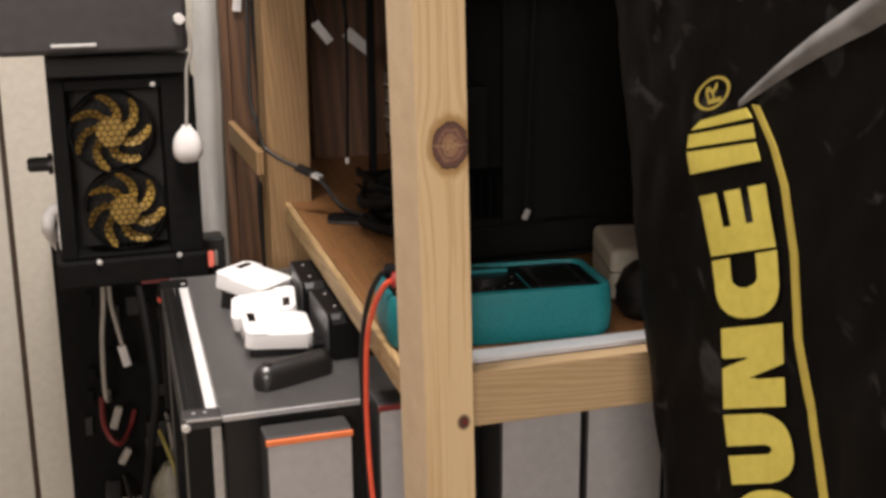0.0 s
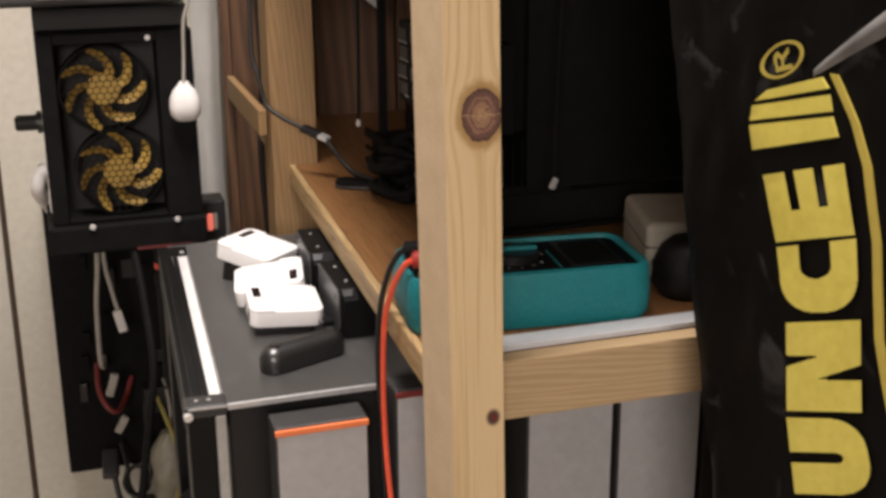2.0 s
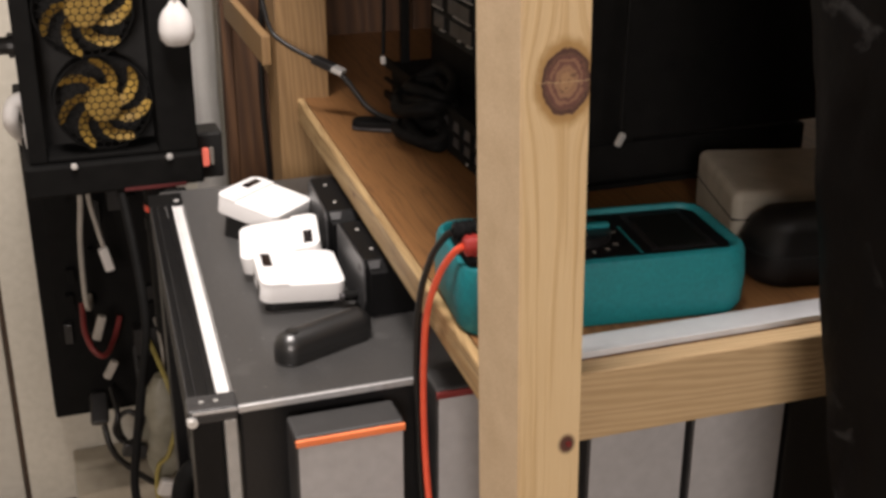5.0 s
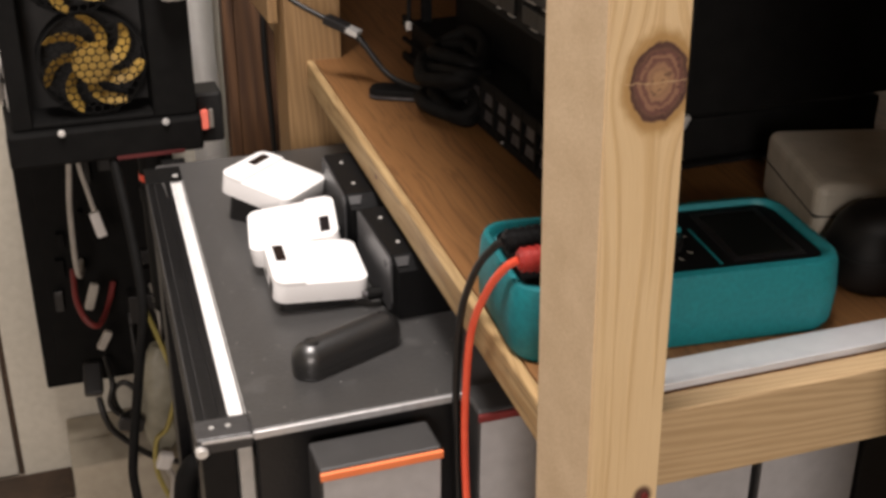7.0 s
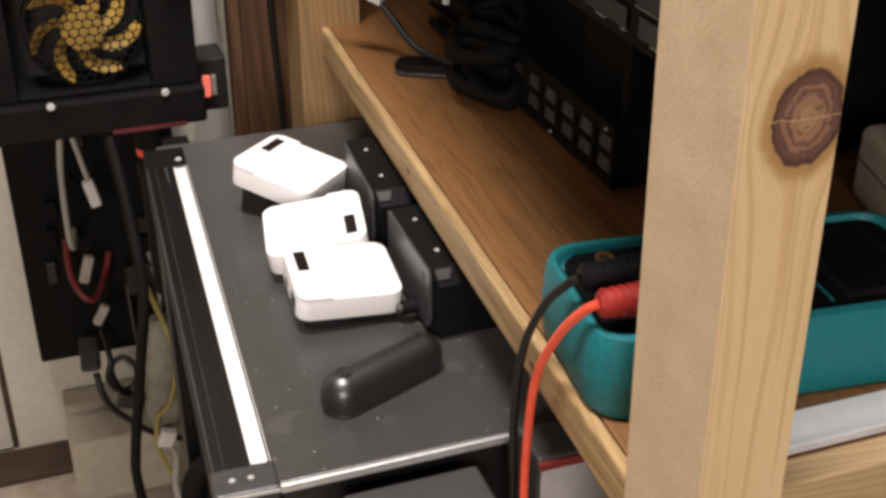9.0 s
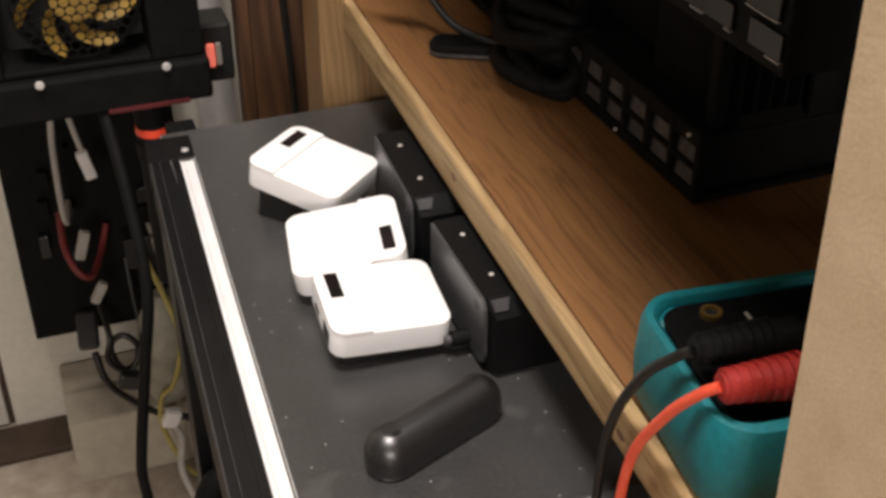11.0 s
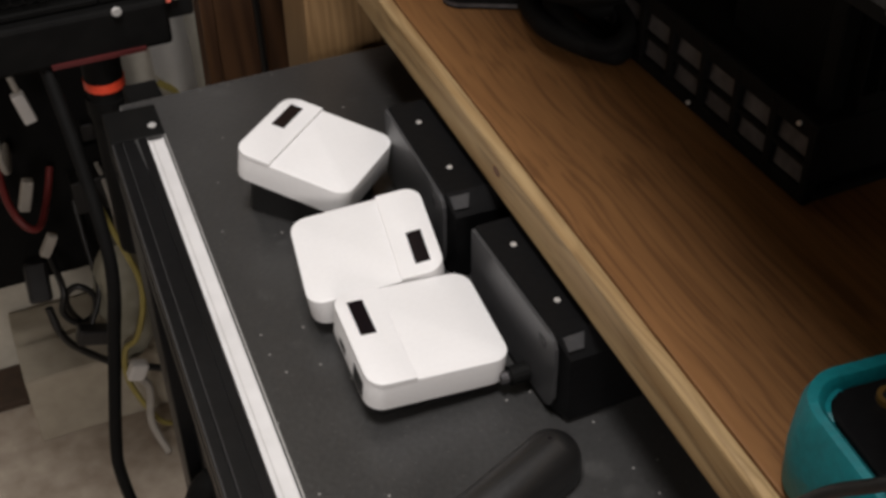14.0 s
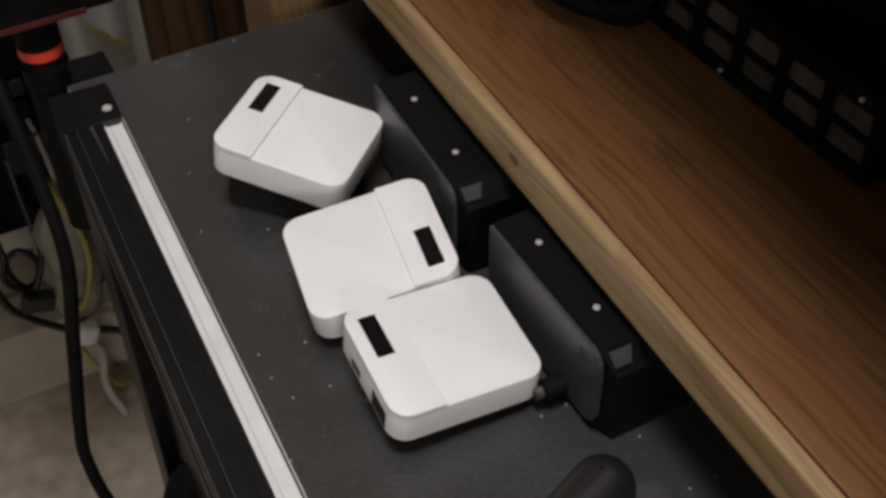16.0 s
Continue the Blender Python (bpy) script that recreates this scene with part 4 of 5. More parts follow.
# leads added below the upper shelf to carry grey bits and glints as metal ends
def added_lead(points, tip, turn, size, label):
    t = thing("added_lead", pose(0, 0, 0), label, "cable", "leads hanging from the upper shelf")
    smooth(part("cable", hose(points, 0.0015), soot_black, t), 60)
    a, b, c = size
    part("metal_end", turned(box(-a, a, -b, b, -c, c, 0.0008), Matrix.Translation(tip) @ pose(0, 0, 0, *turn)), alu_dull, t)
    return t


added_lead([(0.285, 1.37, 1.061), (0.283, 1.36, 1.02), (0.2875, 1.356, 0.985), (0.291, 1.3545, 0.9725)], (0.296, 1.3536, 0.9612), (0, -38, 0), (0.005, 0.003, 0.014), "added black lead that carries a flat grey metal end")
added_lead([(0.345, 1.44, 1.061), (0.340, 1.437, 1.00), (0.3425, 1.435, 0.975), (0.3445, 1.4345, 0.955)], (0.3577, 1.4345, 0.9407), (0, -50, 0), (0.007, 0.003, 0.020), "added black lead that carries a flat grey metal end")
added_lead([(0.275, 1.15, 1.061), (0.272, 1.14, 1.0), (0.270, 1.133, 0.93), (0.268, 1.131, 0.864)], (0.2677, 1.131, 0.8595), (0, 0, 0), (0.0018, 0.0018, 0.003), "added black lead, its bright tip standing for a glint")
added_lead([(0.40, 0.985, 1.061), (0.395, 0.975, 1.0), (0.388, 0.966, 0.92), (0.3845, 0.961, 0.842)], (0.3842, 0.961, 0.8359), (20, 15, 0), (0.0022, 0.002, 0.005), "added black lead, its bright tip standing for a glint")


# cable with a bright metal plug in front of the rear post
usb = thing("plug_lead", pose(0, 0, 0), "black cable with a metal-tipped plug on the shelf", "cable")
smooth(part("cable", hose([(0.214, 1.33, 0.872), (0.2195, 1.325, 0.845), (0.230, 1.312, 0.834), (0.245, 1.297, 0.826), (0.252, 1.291, 0.823)], 0.0022), cable_black, usb), 60)
smooth(part("cable_rise", hose([(0.214, 1.33, 0.872), (0.210, 1.338, 0.90), (0.2125, 1.345, 1.0), (0.214, 1.346, 1.199)], 0.0022), cable_black, usb), 60)
m = look((0.252, 1.291, 0.823), (0.268, 1.277, 0.816))
part("grip", turned(box(-0.0055, 0.0055, -0.0035, 0.0035, -0.018, 0.003, 0.0015), m), black_plastic, usb)
part("metal_tip", turned(box(-0.0055, 0.0055, -0.0022, 0.0022, -0.028, -0.018, 0.0006), m), screw_metal, usb)
smooth(part("tail", hose([(0.268, 1.277, 0.816), (0.276, 1.27, 0.805), (0.29, 1.25, 0.785), (0.31, 1.22, 0.78)], 0.0025), cable_black, usb), 60)


# ---- pale box and black pouch at the end of the shelf ----
gb = thing("power_brick", pose(0.431, 0.889, 0.772, 0, 0, -15), "pale grey-beige plastic box with rounded edges on the shelf", "box")
part("body", box(0, 0.20, 0, 0.092, 0.0015, 0.0455, 0.006, 3), stone_grey, gb)
part("lid_seam", box(-0.0004, 0.2004, -0.0004, 0.0924, 0.026, 0.0268), port_dark, gb)
for fx in (0.02, 0.18):
    part("foot", rod(0.006, 0.002, pose(fx, 0.046, 0.001), 12), port_dark, gb)
bp = thing("black_pouch", pose(0.482, 0.853, 0.772, 0, 0, -10), "black soft pouch in front of the pale box", "pouch")
o = rounded_outline(0.115, 0.050, 0.02, 8)
smooth(part("bag", slab(o, [(0.0, 0.004), (0.006, 0.0), (0.022, 0.001), (0.034, 0.006), (0.040, 0.013)]), dull_black, bp), 60)
part("zip", slab(rounded_outline(0.1155, 0.0505, 0.02, 8), [(0.019, 0.0), (0.0205, 0.0)]), port_dark, bp)


# ---- tall black sack with yellow print ----
def sack_x(y, z):
    """The flank of the sack that carries the print."""
    base = 0.469 - 0.15 * y
    wr = 0.0045 * noise.noise(Vector((y * 16, z * 8, 3.1))) + 0.0030 * noise.noise(Vector((y * 45, z * 24, 7.7)))
    wr += 0.0035 * (1 - abs(noise.noise(Vector((y * 22 + z * 6, z * 13, 1.7)))) * 3) ** 3 * 0.4
    return base + wr * (1 - 0.88 * math.exp(-((y - 0.595) / 0.06) ** 4))


def sack():
    t = thing("black_sack", pose(0, 0, 0), "tall creased black plastic sack with yellow print, beside the shelf", "sack")
    bm = bmesh.new()
    rows = []
    nz = 150
    for k in range(nz + 1):
        z = 1.26 * k / nz
        edge = 0.680 + 0.215 * (z - 0.72) if z > 0.5 else 0.632
        edge = min(max(edge, 0.630), 0.752)
        row = []
        for i in range(61):
            y = edge - (edge - 0.44) * i / 60
            x = sack_x(y, z)
            x += 0.003 * max(0, 1 - (i / 60) / 0.06) ** 2 + 0.03 * max(0, ((i / 60) - 0.86) / 0.14) ** 2
            row.append((x, y))
        rim = [(0.46, 0.405), (0.52, 0.39), (0.58, 0.387), (0.64, 0.392), (0.70, 0.41), (0.735, 0.46), (0.745, 0.53), (0.742, 0.60), (0.725, edge - 0.03), (0.68, edge), (0.60, edge + 0.002), (0.52, edge + 0.002), (0.44, edge + 0.002), (0.395, edge + 0.001)]
        row += [(x + 0.012 * noise.noise(Vector((x * 9, y * 9, z * 6))), y + 0.004 * noise.noise(Vector((x * 9, y * 9 + 5, z * 6)))) for x, y in rim]
        s = 1 - 0.06 * max(0, (z - 1.05) / 0.21) ** 2
        rows.append([bm.verts.new((0.55 + (x - 0.55) * s, 0.57 + (y - 0.57) * s, z)) for x, y in row])
    n = len(rows[0])
    for p, q in zip(rows, rows[1:]):
        for i in range(n):
            j = (i + 1) % n
            bm.faces.new((p[i], q[i], q[j], p[j]))
    bm.faces.new(rows[0])
    bm.faces.new(rows[-1][::-1])
    bmesh.ops.recalc_face_normals(bm, faces=bm.faces[:])
    body = smooth(part("film", bm, film_black, t, "creased black plastic film"), 70)

    def patch(name, quad, material, label=""):
        """A print of four corners (y, z) laid on the flank: top back, top front, bottom front, bottom back."""
        b = bmesh.new()
        g = []
        for u in range(7):
            line = []
            for v in range(7):
                fu, fv = u / 6, v / 6
                y = (quad[0][0] * (1 - fu) + quad[1][0] * fu) * (1 - fv) + (quad[3][0] * (1 - fu) + quad[2][0] * fu) * fv
                z = (quad[0][1] * (1 - fu) + quad[1][1] * fu) * (1 - fv) + (quad[3][1] * (1 - fu) + quad[2][1] * fu) * fv
                line.append((y, z))
            g.append(line)
        top = [[b.verts.new((sack_x(y, z) - 0.0016, y, z)) for y, z in r] for r in g]
        for u in range(6):
            for v in range(6):
                b.faces.new((top[u][v], top[u][v + 1], top[u + 1][v + 1], top[u + 1][v]))
        rim = [top[u][0] for u in range(7)] + [top[6][v] for v in range(1, 7)] + [top[u][6] for u in range(5, -1, -1)] + [top[0][v] for v in range(5, 0, -1)]
        low = [b.verts.new((p.co.x + 0.0012, p.co.y, p.co.z)) for p in rim]
        for i in range(len(rim)):
            j = (i + 1) % len(rim)
            b.faces.new((rim[i], rim[j], low[j], low[i]))
        bmesh.ops.recalc_face_normals(b, faces=b.faces[:])
        return part(name, b, material, body, label)

    patch("print_bar", ((0.648, 0.9655), (0.6085, 0.9785), (0.6035, 0.9735), (0.6555, 0.9585)), print_yellow, "yellow printed bar")
    patch("print_bar", ((0.6575, 0.9555), (0.6028, 0.9705), (0.6000, 0.9625), (0.6590, 0.9470)), print_yellow, "yellow printed bar")
    patch("print_bar", ((0.6590, 0.9445), (0.5995, 0.9600), (0.5945, 0.9505), (0.6565, 0.9310)), print_yellow, "yellow printed bar")
    # printed blocks, each with dark notches
    def glyph(quad, inside, n=80, ink=print_yellow):
        """A printed shape: the cells of one quad that lie inside the outline, laid on the flank."""
        b = bmesh.new()
        at = {}

        def corner(u, v):
            if (u, v) not in at:
                fu, fv = u / n, v / n
                y = (quad[0][0] * (1 - fu) + quad[1][0] * fu) * (1 - fv) + (quad[3][0] * (1 - fu) + quad[2][0] * fu) * fv
                z = (quad[0][1] * (1 - fu) + quad[1][1] * fu) * (1 - fv) + (quad[3][1] * (1 - fu) + quad[2][1] * fu) * fv
                at[u, v] = b.verts.new((sack_x(y, z) - 0.0016, y, z))
            return at[u, v]

        for u in range(n):
            for v in range(n):
                if inside((u + 0.5) / n, (v + 0.5) / n):
                    b.faces.new((corner(u, v), corner(u, v + 1), corner(u + 1, v + 1), corner(u + 1, v)))
        part("print_block", b, ink, body, "yellow printed block")

    def comb(u, v):
        return not ((0.29 < u < 0.40 or 0.64 < u < 0.75) and v < 0.56)

    def cup(u, v):
        if v > 0.45 and (abs(u - 0.5) / 0.5) ** 2.5 + ((v - 0.45) / 0.55) ** 2.5 > 1:
            return False
        return not ((0.29 < u < 0.69 and v < 0.34) or ((u - 0.49) / 0.20) ** 2 + ((v - 0.34) / 0.17) ** 2 < 1)

    def zigzag(u, v):
        left = u < 0.47 and abs(v - 0.43 + 0.10 * u) < 0.062 * (1 - u / 0.47)
        right = u > 0.42 and abs(v - 0.64 + 0.12 * (u - 0.42)) < 0.085 * (u - 0.42) / 0.58
        return not (left or right)

    def bend(u, v):
        if u > 0.5 and ((u - 0.5) / 0.5) ** 2.6 + (abs(v - 0.5) / 0.5) ** 2.6 > 1:
            return False
        return not (abs(v - 0.52) < 0.065 * (1 if u < 0.62 else max(0, 1 - ((u - 0.62) / 0.08) ** 2)))

    def hoop(u, v):
        return (abs(u - 0.5) / 0.5) ** 2.5 + (abs(v - 0.5) / 0.5) ** 2.5 < 1 and (abs(u - 0.5) / 0.24) ** 2 + (abs(v - 0.5) / 0.14) ** 2 > 1

    # yellow printed shapes down the flank
    glyph(((0.6470, 0.9190), (0.5880, 0.9385), (0.5765, 0.9045), (0.6318, 0.8850)), comb)
    glyph(((0.6310, 0.8825), (0.5755, 0.9030), (0.5690, 0.8660), (0.6215, 0.8480)), cup)
    glyph(((0.6190, 0.8430), (0.5672, 0.8625), (0.5602, 0.8145), (0.6125, 0.7935)), zigzag)
    glyph(((0.6125, 0.7895), (0.5596, 0.8110), (0.5460, 0.7740), (0.6010, 0.7480)), bend)
    glyph(((0.6000, 0.7440), (0.5455, 0.7700), (0.5360, 0.7300), (0.5940, 0.7020)), hoop)
    pts = [(0.6007, 0.981), (0.584, 0.960), (0.5731, 0.9397), (0.5625, 0.9035), (0.5549, 0.8566), (0.5391, 0.8085), (0.5268, 0.7729), (0.516, 0.73)]
    for (ya, za), (yb, zb) in zip(pts, pts[1:]):
        patch("print_line", ((ya + 0.0026, za), (ya - 0.0026, za), (yb - 0.0026, zb), (yb + 0.0026, zb)), print_line)
    # ringed letter above the bars
    b = bmesh.new()
    rim = []
    for f in (1.0, 0.83):
        line = []
        for q in [2 * math.pi * i / 32 for i in range(32)]:
            y = 0.638 - f * (0.0130 * math.cos(q) - 0.0093 * math.sin(q))
            z = 0.9830 + f * (0.0102 * math.cos(q) + 0.0045 * math.sin(q))
            line.append(b.verts.new((sack_x(y, z) - 0.0016, y, z)))
        rim.append(line)
    for i in range(32):
        j = (i + 1) % 32
        b.faces.new((rim[0][i], rim[0][j], rim[1][j], rim[1][i]))
    part("print_ring", b, print_line, body)

    def letter_r(u, v):
        x, y = 1 - v, 1 - u
        bowl = (x - 0.45) ** 2 / 0.20 + (y - 0.71) ** 2 / 0.085 < 1 and not ((x - 0.42) ** 2 / 0.055 + (y - 0.71) ** 2 / 0.016 < 1)
        leg = y < 0.48 and abs(x - 0.88 + 0.75 * y) < 0.12
        return x < 0.22 or (bowl and x > 0.1) or leg

    glyph(((0.6469, 0.9861), (0.6339, 0.9904), (0.6291, 0.9799), (0.6421, 0.9756)), letter_r, 40, print_line)
    # a fold of the film that runs up from the print, its highlight painted pale
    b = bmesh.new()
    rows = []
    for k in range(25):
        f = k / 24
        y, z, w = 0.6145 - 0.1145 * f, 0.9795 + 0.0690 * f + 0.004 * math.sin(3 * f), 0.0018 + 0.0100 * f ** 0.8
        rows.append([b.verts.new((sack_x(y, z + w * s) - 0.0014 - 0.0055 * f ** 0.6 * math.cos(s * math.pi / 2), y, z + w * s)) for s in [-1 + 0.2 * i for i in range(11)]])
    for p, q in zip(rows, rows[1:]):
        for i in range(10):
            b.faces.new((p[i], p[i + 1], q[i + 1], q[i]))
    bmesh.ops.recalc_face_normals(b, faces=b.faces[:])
    smooth(part("fold", b, fold_highlight, body, "fold of the film, its highlight painted pale grey"), 70)
    return t


sack()


# ---- rig of computers by the wall ----
def fan(parent, x, z, spin):
    f = part("fan_frame", ring(0.0485, 0.0465, 0.022, pose(x, 1.492, z, 90)), soot_black, parent)
    part("hub", rod(0.0175, 0.016, pose(x, 1.4835, z, 90), 28, bevel=0.002), fan_yellow, f, "dull yellow fan hub")
    for k in range(7):
        bm = bmesh.new()
        rows = []
        for i in range(9):
            g = i / 8
            r = 0.0155 + 0.0295 * g
            a = radians(spin) + 2 * math.pi * k / 7 + 0.80 * g ** 1.5
            w = 0.0042 - 0.0006 * g + 0.0008 * math.sin(math.pi * g)
            if i == 8:
                w *= 0.55
            cx, cz = r * math.cos(a), r * math.sin(a)
            # width runs across the curl of the blade
            turn = a + math.atan2(r * 0.80 * 1.5 * g ** 0.5, 0.0295)
            tx, tz = -math.sin(turn), math.cos(turn)
            rows.append([bm.verts.new((x + cx + tx * w * s, 1.4835 + dy, z + cz + tz * w * s)) for s, dy in ((-1, -0.004), (0, 0.0005), (1, 0.004), (1, 0.0052), (0, 0.0017), (-1, -0.0028))])
        for p, q in zip(rows, rows[1:]):
            for i in range(6):
                j = (i + 1) % 6
                bm.faces.new((p[i], p[j], q[j], q[i]))
        bm.faces.new(rows[0][::-1])
        bm.faces.new(rows[-1])
        bmesh.ops.recalc_face_normals(bm, faces=bm.faces[:])
        smooth(part("blade", bm, fan_yellow, f), 40)
    # perforated guard: hexagon cells, each with a round hole
    verts, faces = [], []
    pitch = 0.0078
    for row in range(-7, 8):
        for col in range(-7, 8):
            cx, cz = pitch * (col + 0.5 * (row % 2)), pitch * 0.866 * row
            if math.hypot(cx, cz) > 0.0445:
                continue
            base = len(verts)
            for i in range(12):
                a = math.pi * i / 6 + math.pi / 6
                hexagon = pitch / 2 / math.cos((a % (math.pi / 3)) - math.pi / 6)
                for rad, y in ((hexagon * 1.001, 1.4728), (0.0036, 1.4728), (0.0036, 1.4737)):
                    verts.append((x + cx + rad * math.cos(a + math.pi / 6), y, z + cz + rad * math.sin(a + math.pi / 6)))
            for i in range(12):
                j = (i + 1) % 12
                for c in (0, 1):
                    faces.append((base + 3 * i + c, base + 3 * j + c, base + 3 * j + c + 1, base + 3 * i + c + 1))
    me = bpy.data.meshes.new("grille")
    me.from_pydata(verts, [], faces)
    bars = bmesh.new()
    bars.from_mesh(me)
    bpy.data.meshes.remove(me)
    part("grille", bars, soot_black, f, "black perforated fan guard")
    return f


def fan_computer():
    t = thing("fan_computer", pose(0, 0, 0), "black computer chassis with two yellow fans behind perforated guards", "computer")
    part("back_shell", box(0.000, 0.168, 1.52, 1.66, 0.694, 0.928, 0.002), dull_black, t)
    bm = bmesh.new()
    box(0.0, 0.018, 1.4715, 1.518, 0.694, 0.905, 0.001, 2, bm)
    box(0.127, 0.166, 1.4715, 1.518, 0.694, 0.905, 0.001, 2, bm)
    box(0.0185, 0.1265, 1.4715, 1.518, 0.694, 0.6985, 0.001, 2, bm)
    box(0.0185, 0.1265, 1.4715, 1.518, 0.894, 0.905, 0.001, 2, bm)
    part("front_frame", bm, soot_black, t)
    fan(t, 0.0675, 0.8425, 12)
    fan(t, 0.0770, 0.7478, 4)
    part("base_tray", box(-0.006, 0.169, 1.462, 1.66, 0.660, 0.693, 0.003), soot_black, t)
    part("tray_edge", box(0.088, 0.150, 1.4595, 1.4615, 0.6605, 0.6635), dark_red, t)
    for x in (0.0418, 0.1352):
        part("screw", rod(0.0033, 0.003, pose(x, 1.4600, 0.692 if x < 0.1 else 0.6985 - 0.006, 90), 14, bevel=0.0008), screw_metal, t)
    part("screw", rod(0.003, 0.003, pose(0.118, 1.4700, 0.898, 90), 14, bevel=0.0008), screw_metal, t)
    for x in (0.01, 0.15):
        part("wall_bracket", box(x, x + 0.02, 1.6605, 1.9345, 0.665, 0.69, 0.001), dull_black, t)
    k = part("knob", rod(0.009, 0.026, pose(-0.0175, 1.55, 0.797, 0, 90), 18, bevel=0.002), dull_black, t)
    part("knob_collar", rod(0.013, 0.006, pose(-0.0035, 1.55, 0.797, 0, 90), 18, bevel=0.001), black_plastic, t)
    sw = part("power_switch", box(0.1695, 0.2005, 1.537, 1.575, 0.638, 0.690, 0.003), port_dark, t, "black switch housing")
    part("switch_lamp", box(0.1775, 0.1845, 1.5325, 1.5372, 0.6530, 0.6740, 0.002), red_lamp, sw, "lit red switch")
    part("switch_side", box(0.1852, 0.1900, 1.5330, 1.5372, 0.6540, 0.6740, 0.0015), cable_grey, sw)
    return t


fan_computer()
sc = thing("dark_monitor", pose(0, 0, 0), "dark grey monitor housing with pale lip on the fan computer", "monitor")
part("housing", box(-0.050, 0.160, 1.45, 1.60, 0.937, 1.025, 0.006, 3), lit_grey_plate, sc)
part("lip", box(0.008, 0.058, 1.4465, 1.4515, 0.9455, 0.9495, 0.001), alu_dull, sc)
part("stand", box(0.03, 0.12, 1.53, 1.60, 0.9285, 0.9375, 0.001), dull_black, sc)
part("hinge", rod(0.006, 0.02, pose(0.150, 1.446, 0.974, 90), 14, bevel=0.001), cable_white, sc)

bulb = thing("hanging_bulb", pose(0.1525, 1.4580, 0.8260), "white plastic bulb-shaped plug hanging on a grey cord", "cable plug")
smooth(part("shell", slab(rounded_outline(0.035, 0.024, 0.0115, 8), [(-0.021, 0.012), (-0.019, 0.006), (-0.013, 0.001), (-0.004, 0), (0.006, 0.0012), (0.014, 0.005), (0.020, 0.0105), (0.024, 0.013)]), cable_white, bulb), 60)
smooth(part("cord", hose([(0, 0, 0.02), (0.002, 0.0, 0.05), (0.004, -0.004, 0.09), (0.010, -0.006, 0.115), (0.006, -0.004, 0.15)], 0.002), cable_grey, bulb), 60)


def wall_rig():
    t = thing("wall_computer", pose(0, 0, 0), "open black computer board on the wall with loose cables", "computer")
    part("back_board", box(-0.0145, 0.178, 1.838, 1.9345, 0.203, 0.66, 0.003), soot_black, t)
    part("board", box(0.004, 0.15, 1.828, 1.8375, 0.24, 0.64, 0.001), soot_black, t)
    rnd = random.Random(5)
    for k in range(14):
        x, z, w, h = rnd.uniform(0.01, 0.13), rnd.uniform(0.25, 0.60), rnd.uniform(0.006, 0.022), rnd.uniform(0.006, 0.03)
        part("component", box(x, x + w, 1.816, 1.8278, z, z + h, 0.001), rnd.choice((dull_black, soot_black, slot_grey, black_plastic)), t)
    part("socket_strip", box(0.10, 0.16, 1.80, 1.8278, 0.30, 0.34, 0.002), dull_black, t)
    return t


wall_rig()
cable("grey_cable", [(0.052, 1.70, 0.65), (0.050, 1.735, 0.56), (0.044, 1.74, 0.50), (0.042, 1.74, 0.425), (0.046, 1.76, 0.40), (0.05, 1.812, 0.395)], 0.0034, cable_grey, "thin grey cable hanging below the fan computer")
pl = thing("grey_plug_lead", pose(0, 0, 0), "grey cable ending in a pale plug", "cable")
smooth(part("cable", hose([(0.058, 1.70, 0.65), (0.060, 1.735, 0.56), (0.066, 1.74, 0.52), (0.071, 1.74, 0.492)], 0.003), cable_grey, pl), 60)
part("plug", turned(box(-0.006, 0.006, -0.005, 0.005, -0.016, 0.016, 0.002), pose(0.0735, 1.74, 0.474, 0, -12)), cable_white, pl)
pl = thing("red_white_lead", pose(0, 0, 0), "red cable with a pale connector in front of the wall computer", "cable")
smooth(part("cable", hose([(0.038, 1.80, 0.39), (0.037, 1.765, 0.365), (0.046, 1.745, 0.345), (0.06, 1.75, 0.335), (0.075, 1.79, 0.34), (0.085, 1.81, 0.36)], 0.0038), maroon, pl), 60)
part("connector", turned(box(-0.0055, 0.0055, -0.005, 0.005, -0.017, 0.017, 0.002), pose(0.055, 1.745, 0.378, 0, 18)), cable_grey, pl)
part("connector", turned(box(-0.005, 0.005, -0.005, 0.005, -0.013, 0.013, 0.002), pose(0.063, 1.74, 0.318, 0, 30)), cable_grey, pl)
cable("white_loop_cable", [(0.010, 1.62, 0.66), (-0.003, 1.60, 0.685), (-0.013, 1.552, 0.715), (-0.009, 1.550, 0.735), (0.002, 1.552, 0.738), (0.007, 1.555, 0.715), (0.009, 1.558, 0.68), (0.013, 1.560, 0.655), (0.018, 1.63, 0.640)], 0.0085, cable_white, "white cable looped beside the fan computer")
cable("white_cable", [(0.016, 1.61, 0.738), (0.006, 1.540, 0.726), (0.004, 1.535, 0.70), (0.010, 1.537, 0.67), (0.014, 1.60, 0.645), (0.02, 1.64, 0.632)], 0.0065, cable_white, "white cable looped beside the fan computer")
cable("thick_black_cable", [(0.085, 1.47, 0.658), (0.090, 1.43, 0.60), (0.091, 1.40, 0.537), (0.080, 1.40, 0.465), (0.066, 1.40, 0.38), (0.063, 1.40, 0.34), (0.070, 1.395, 0.28), (0.095, 1.38, 0.18), (0.11, 1.36, 0.06), (0.13, 1.38, 0.008)], 0.0048, soot_black, "thick black mains cable hanging behind the cabinet")
kl = thing("mains_lead", pose(0, 0, 0), "black mains lead with a moulded plug hanging from the wall computer", "cable")
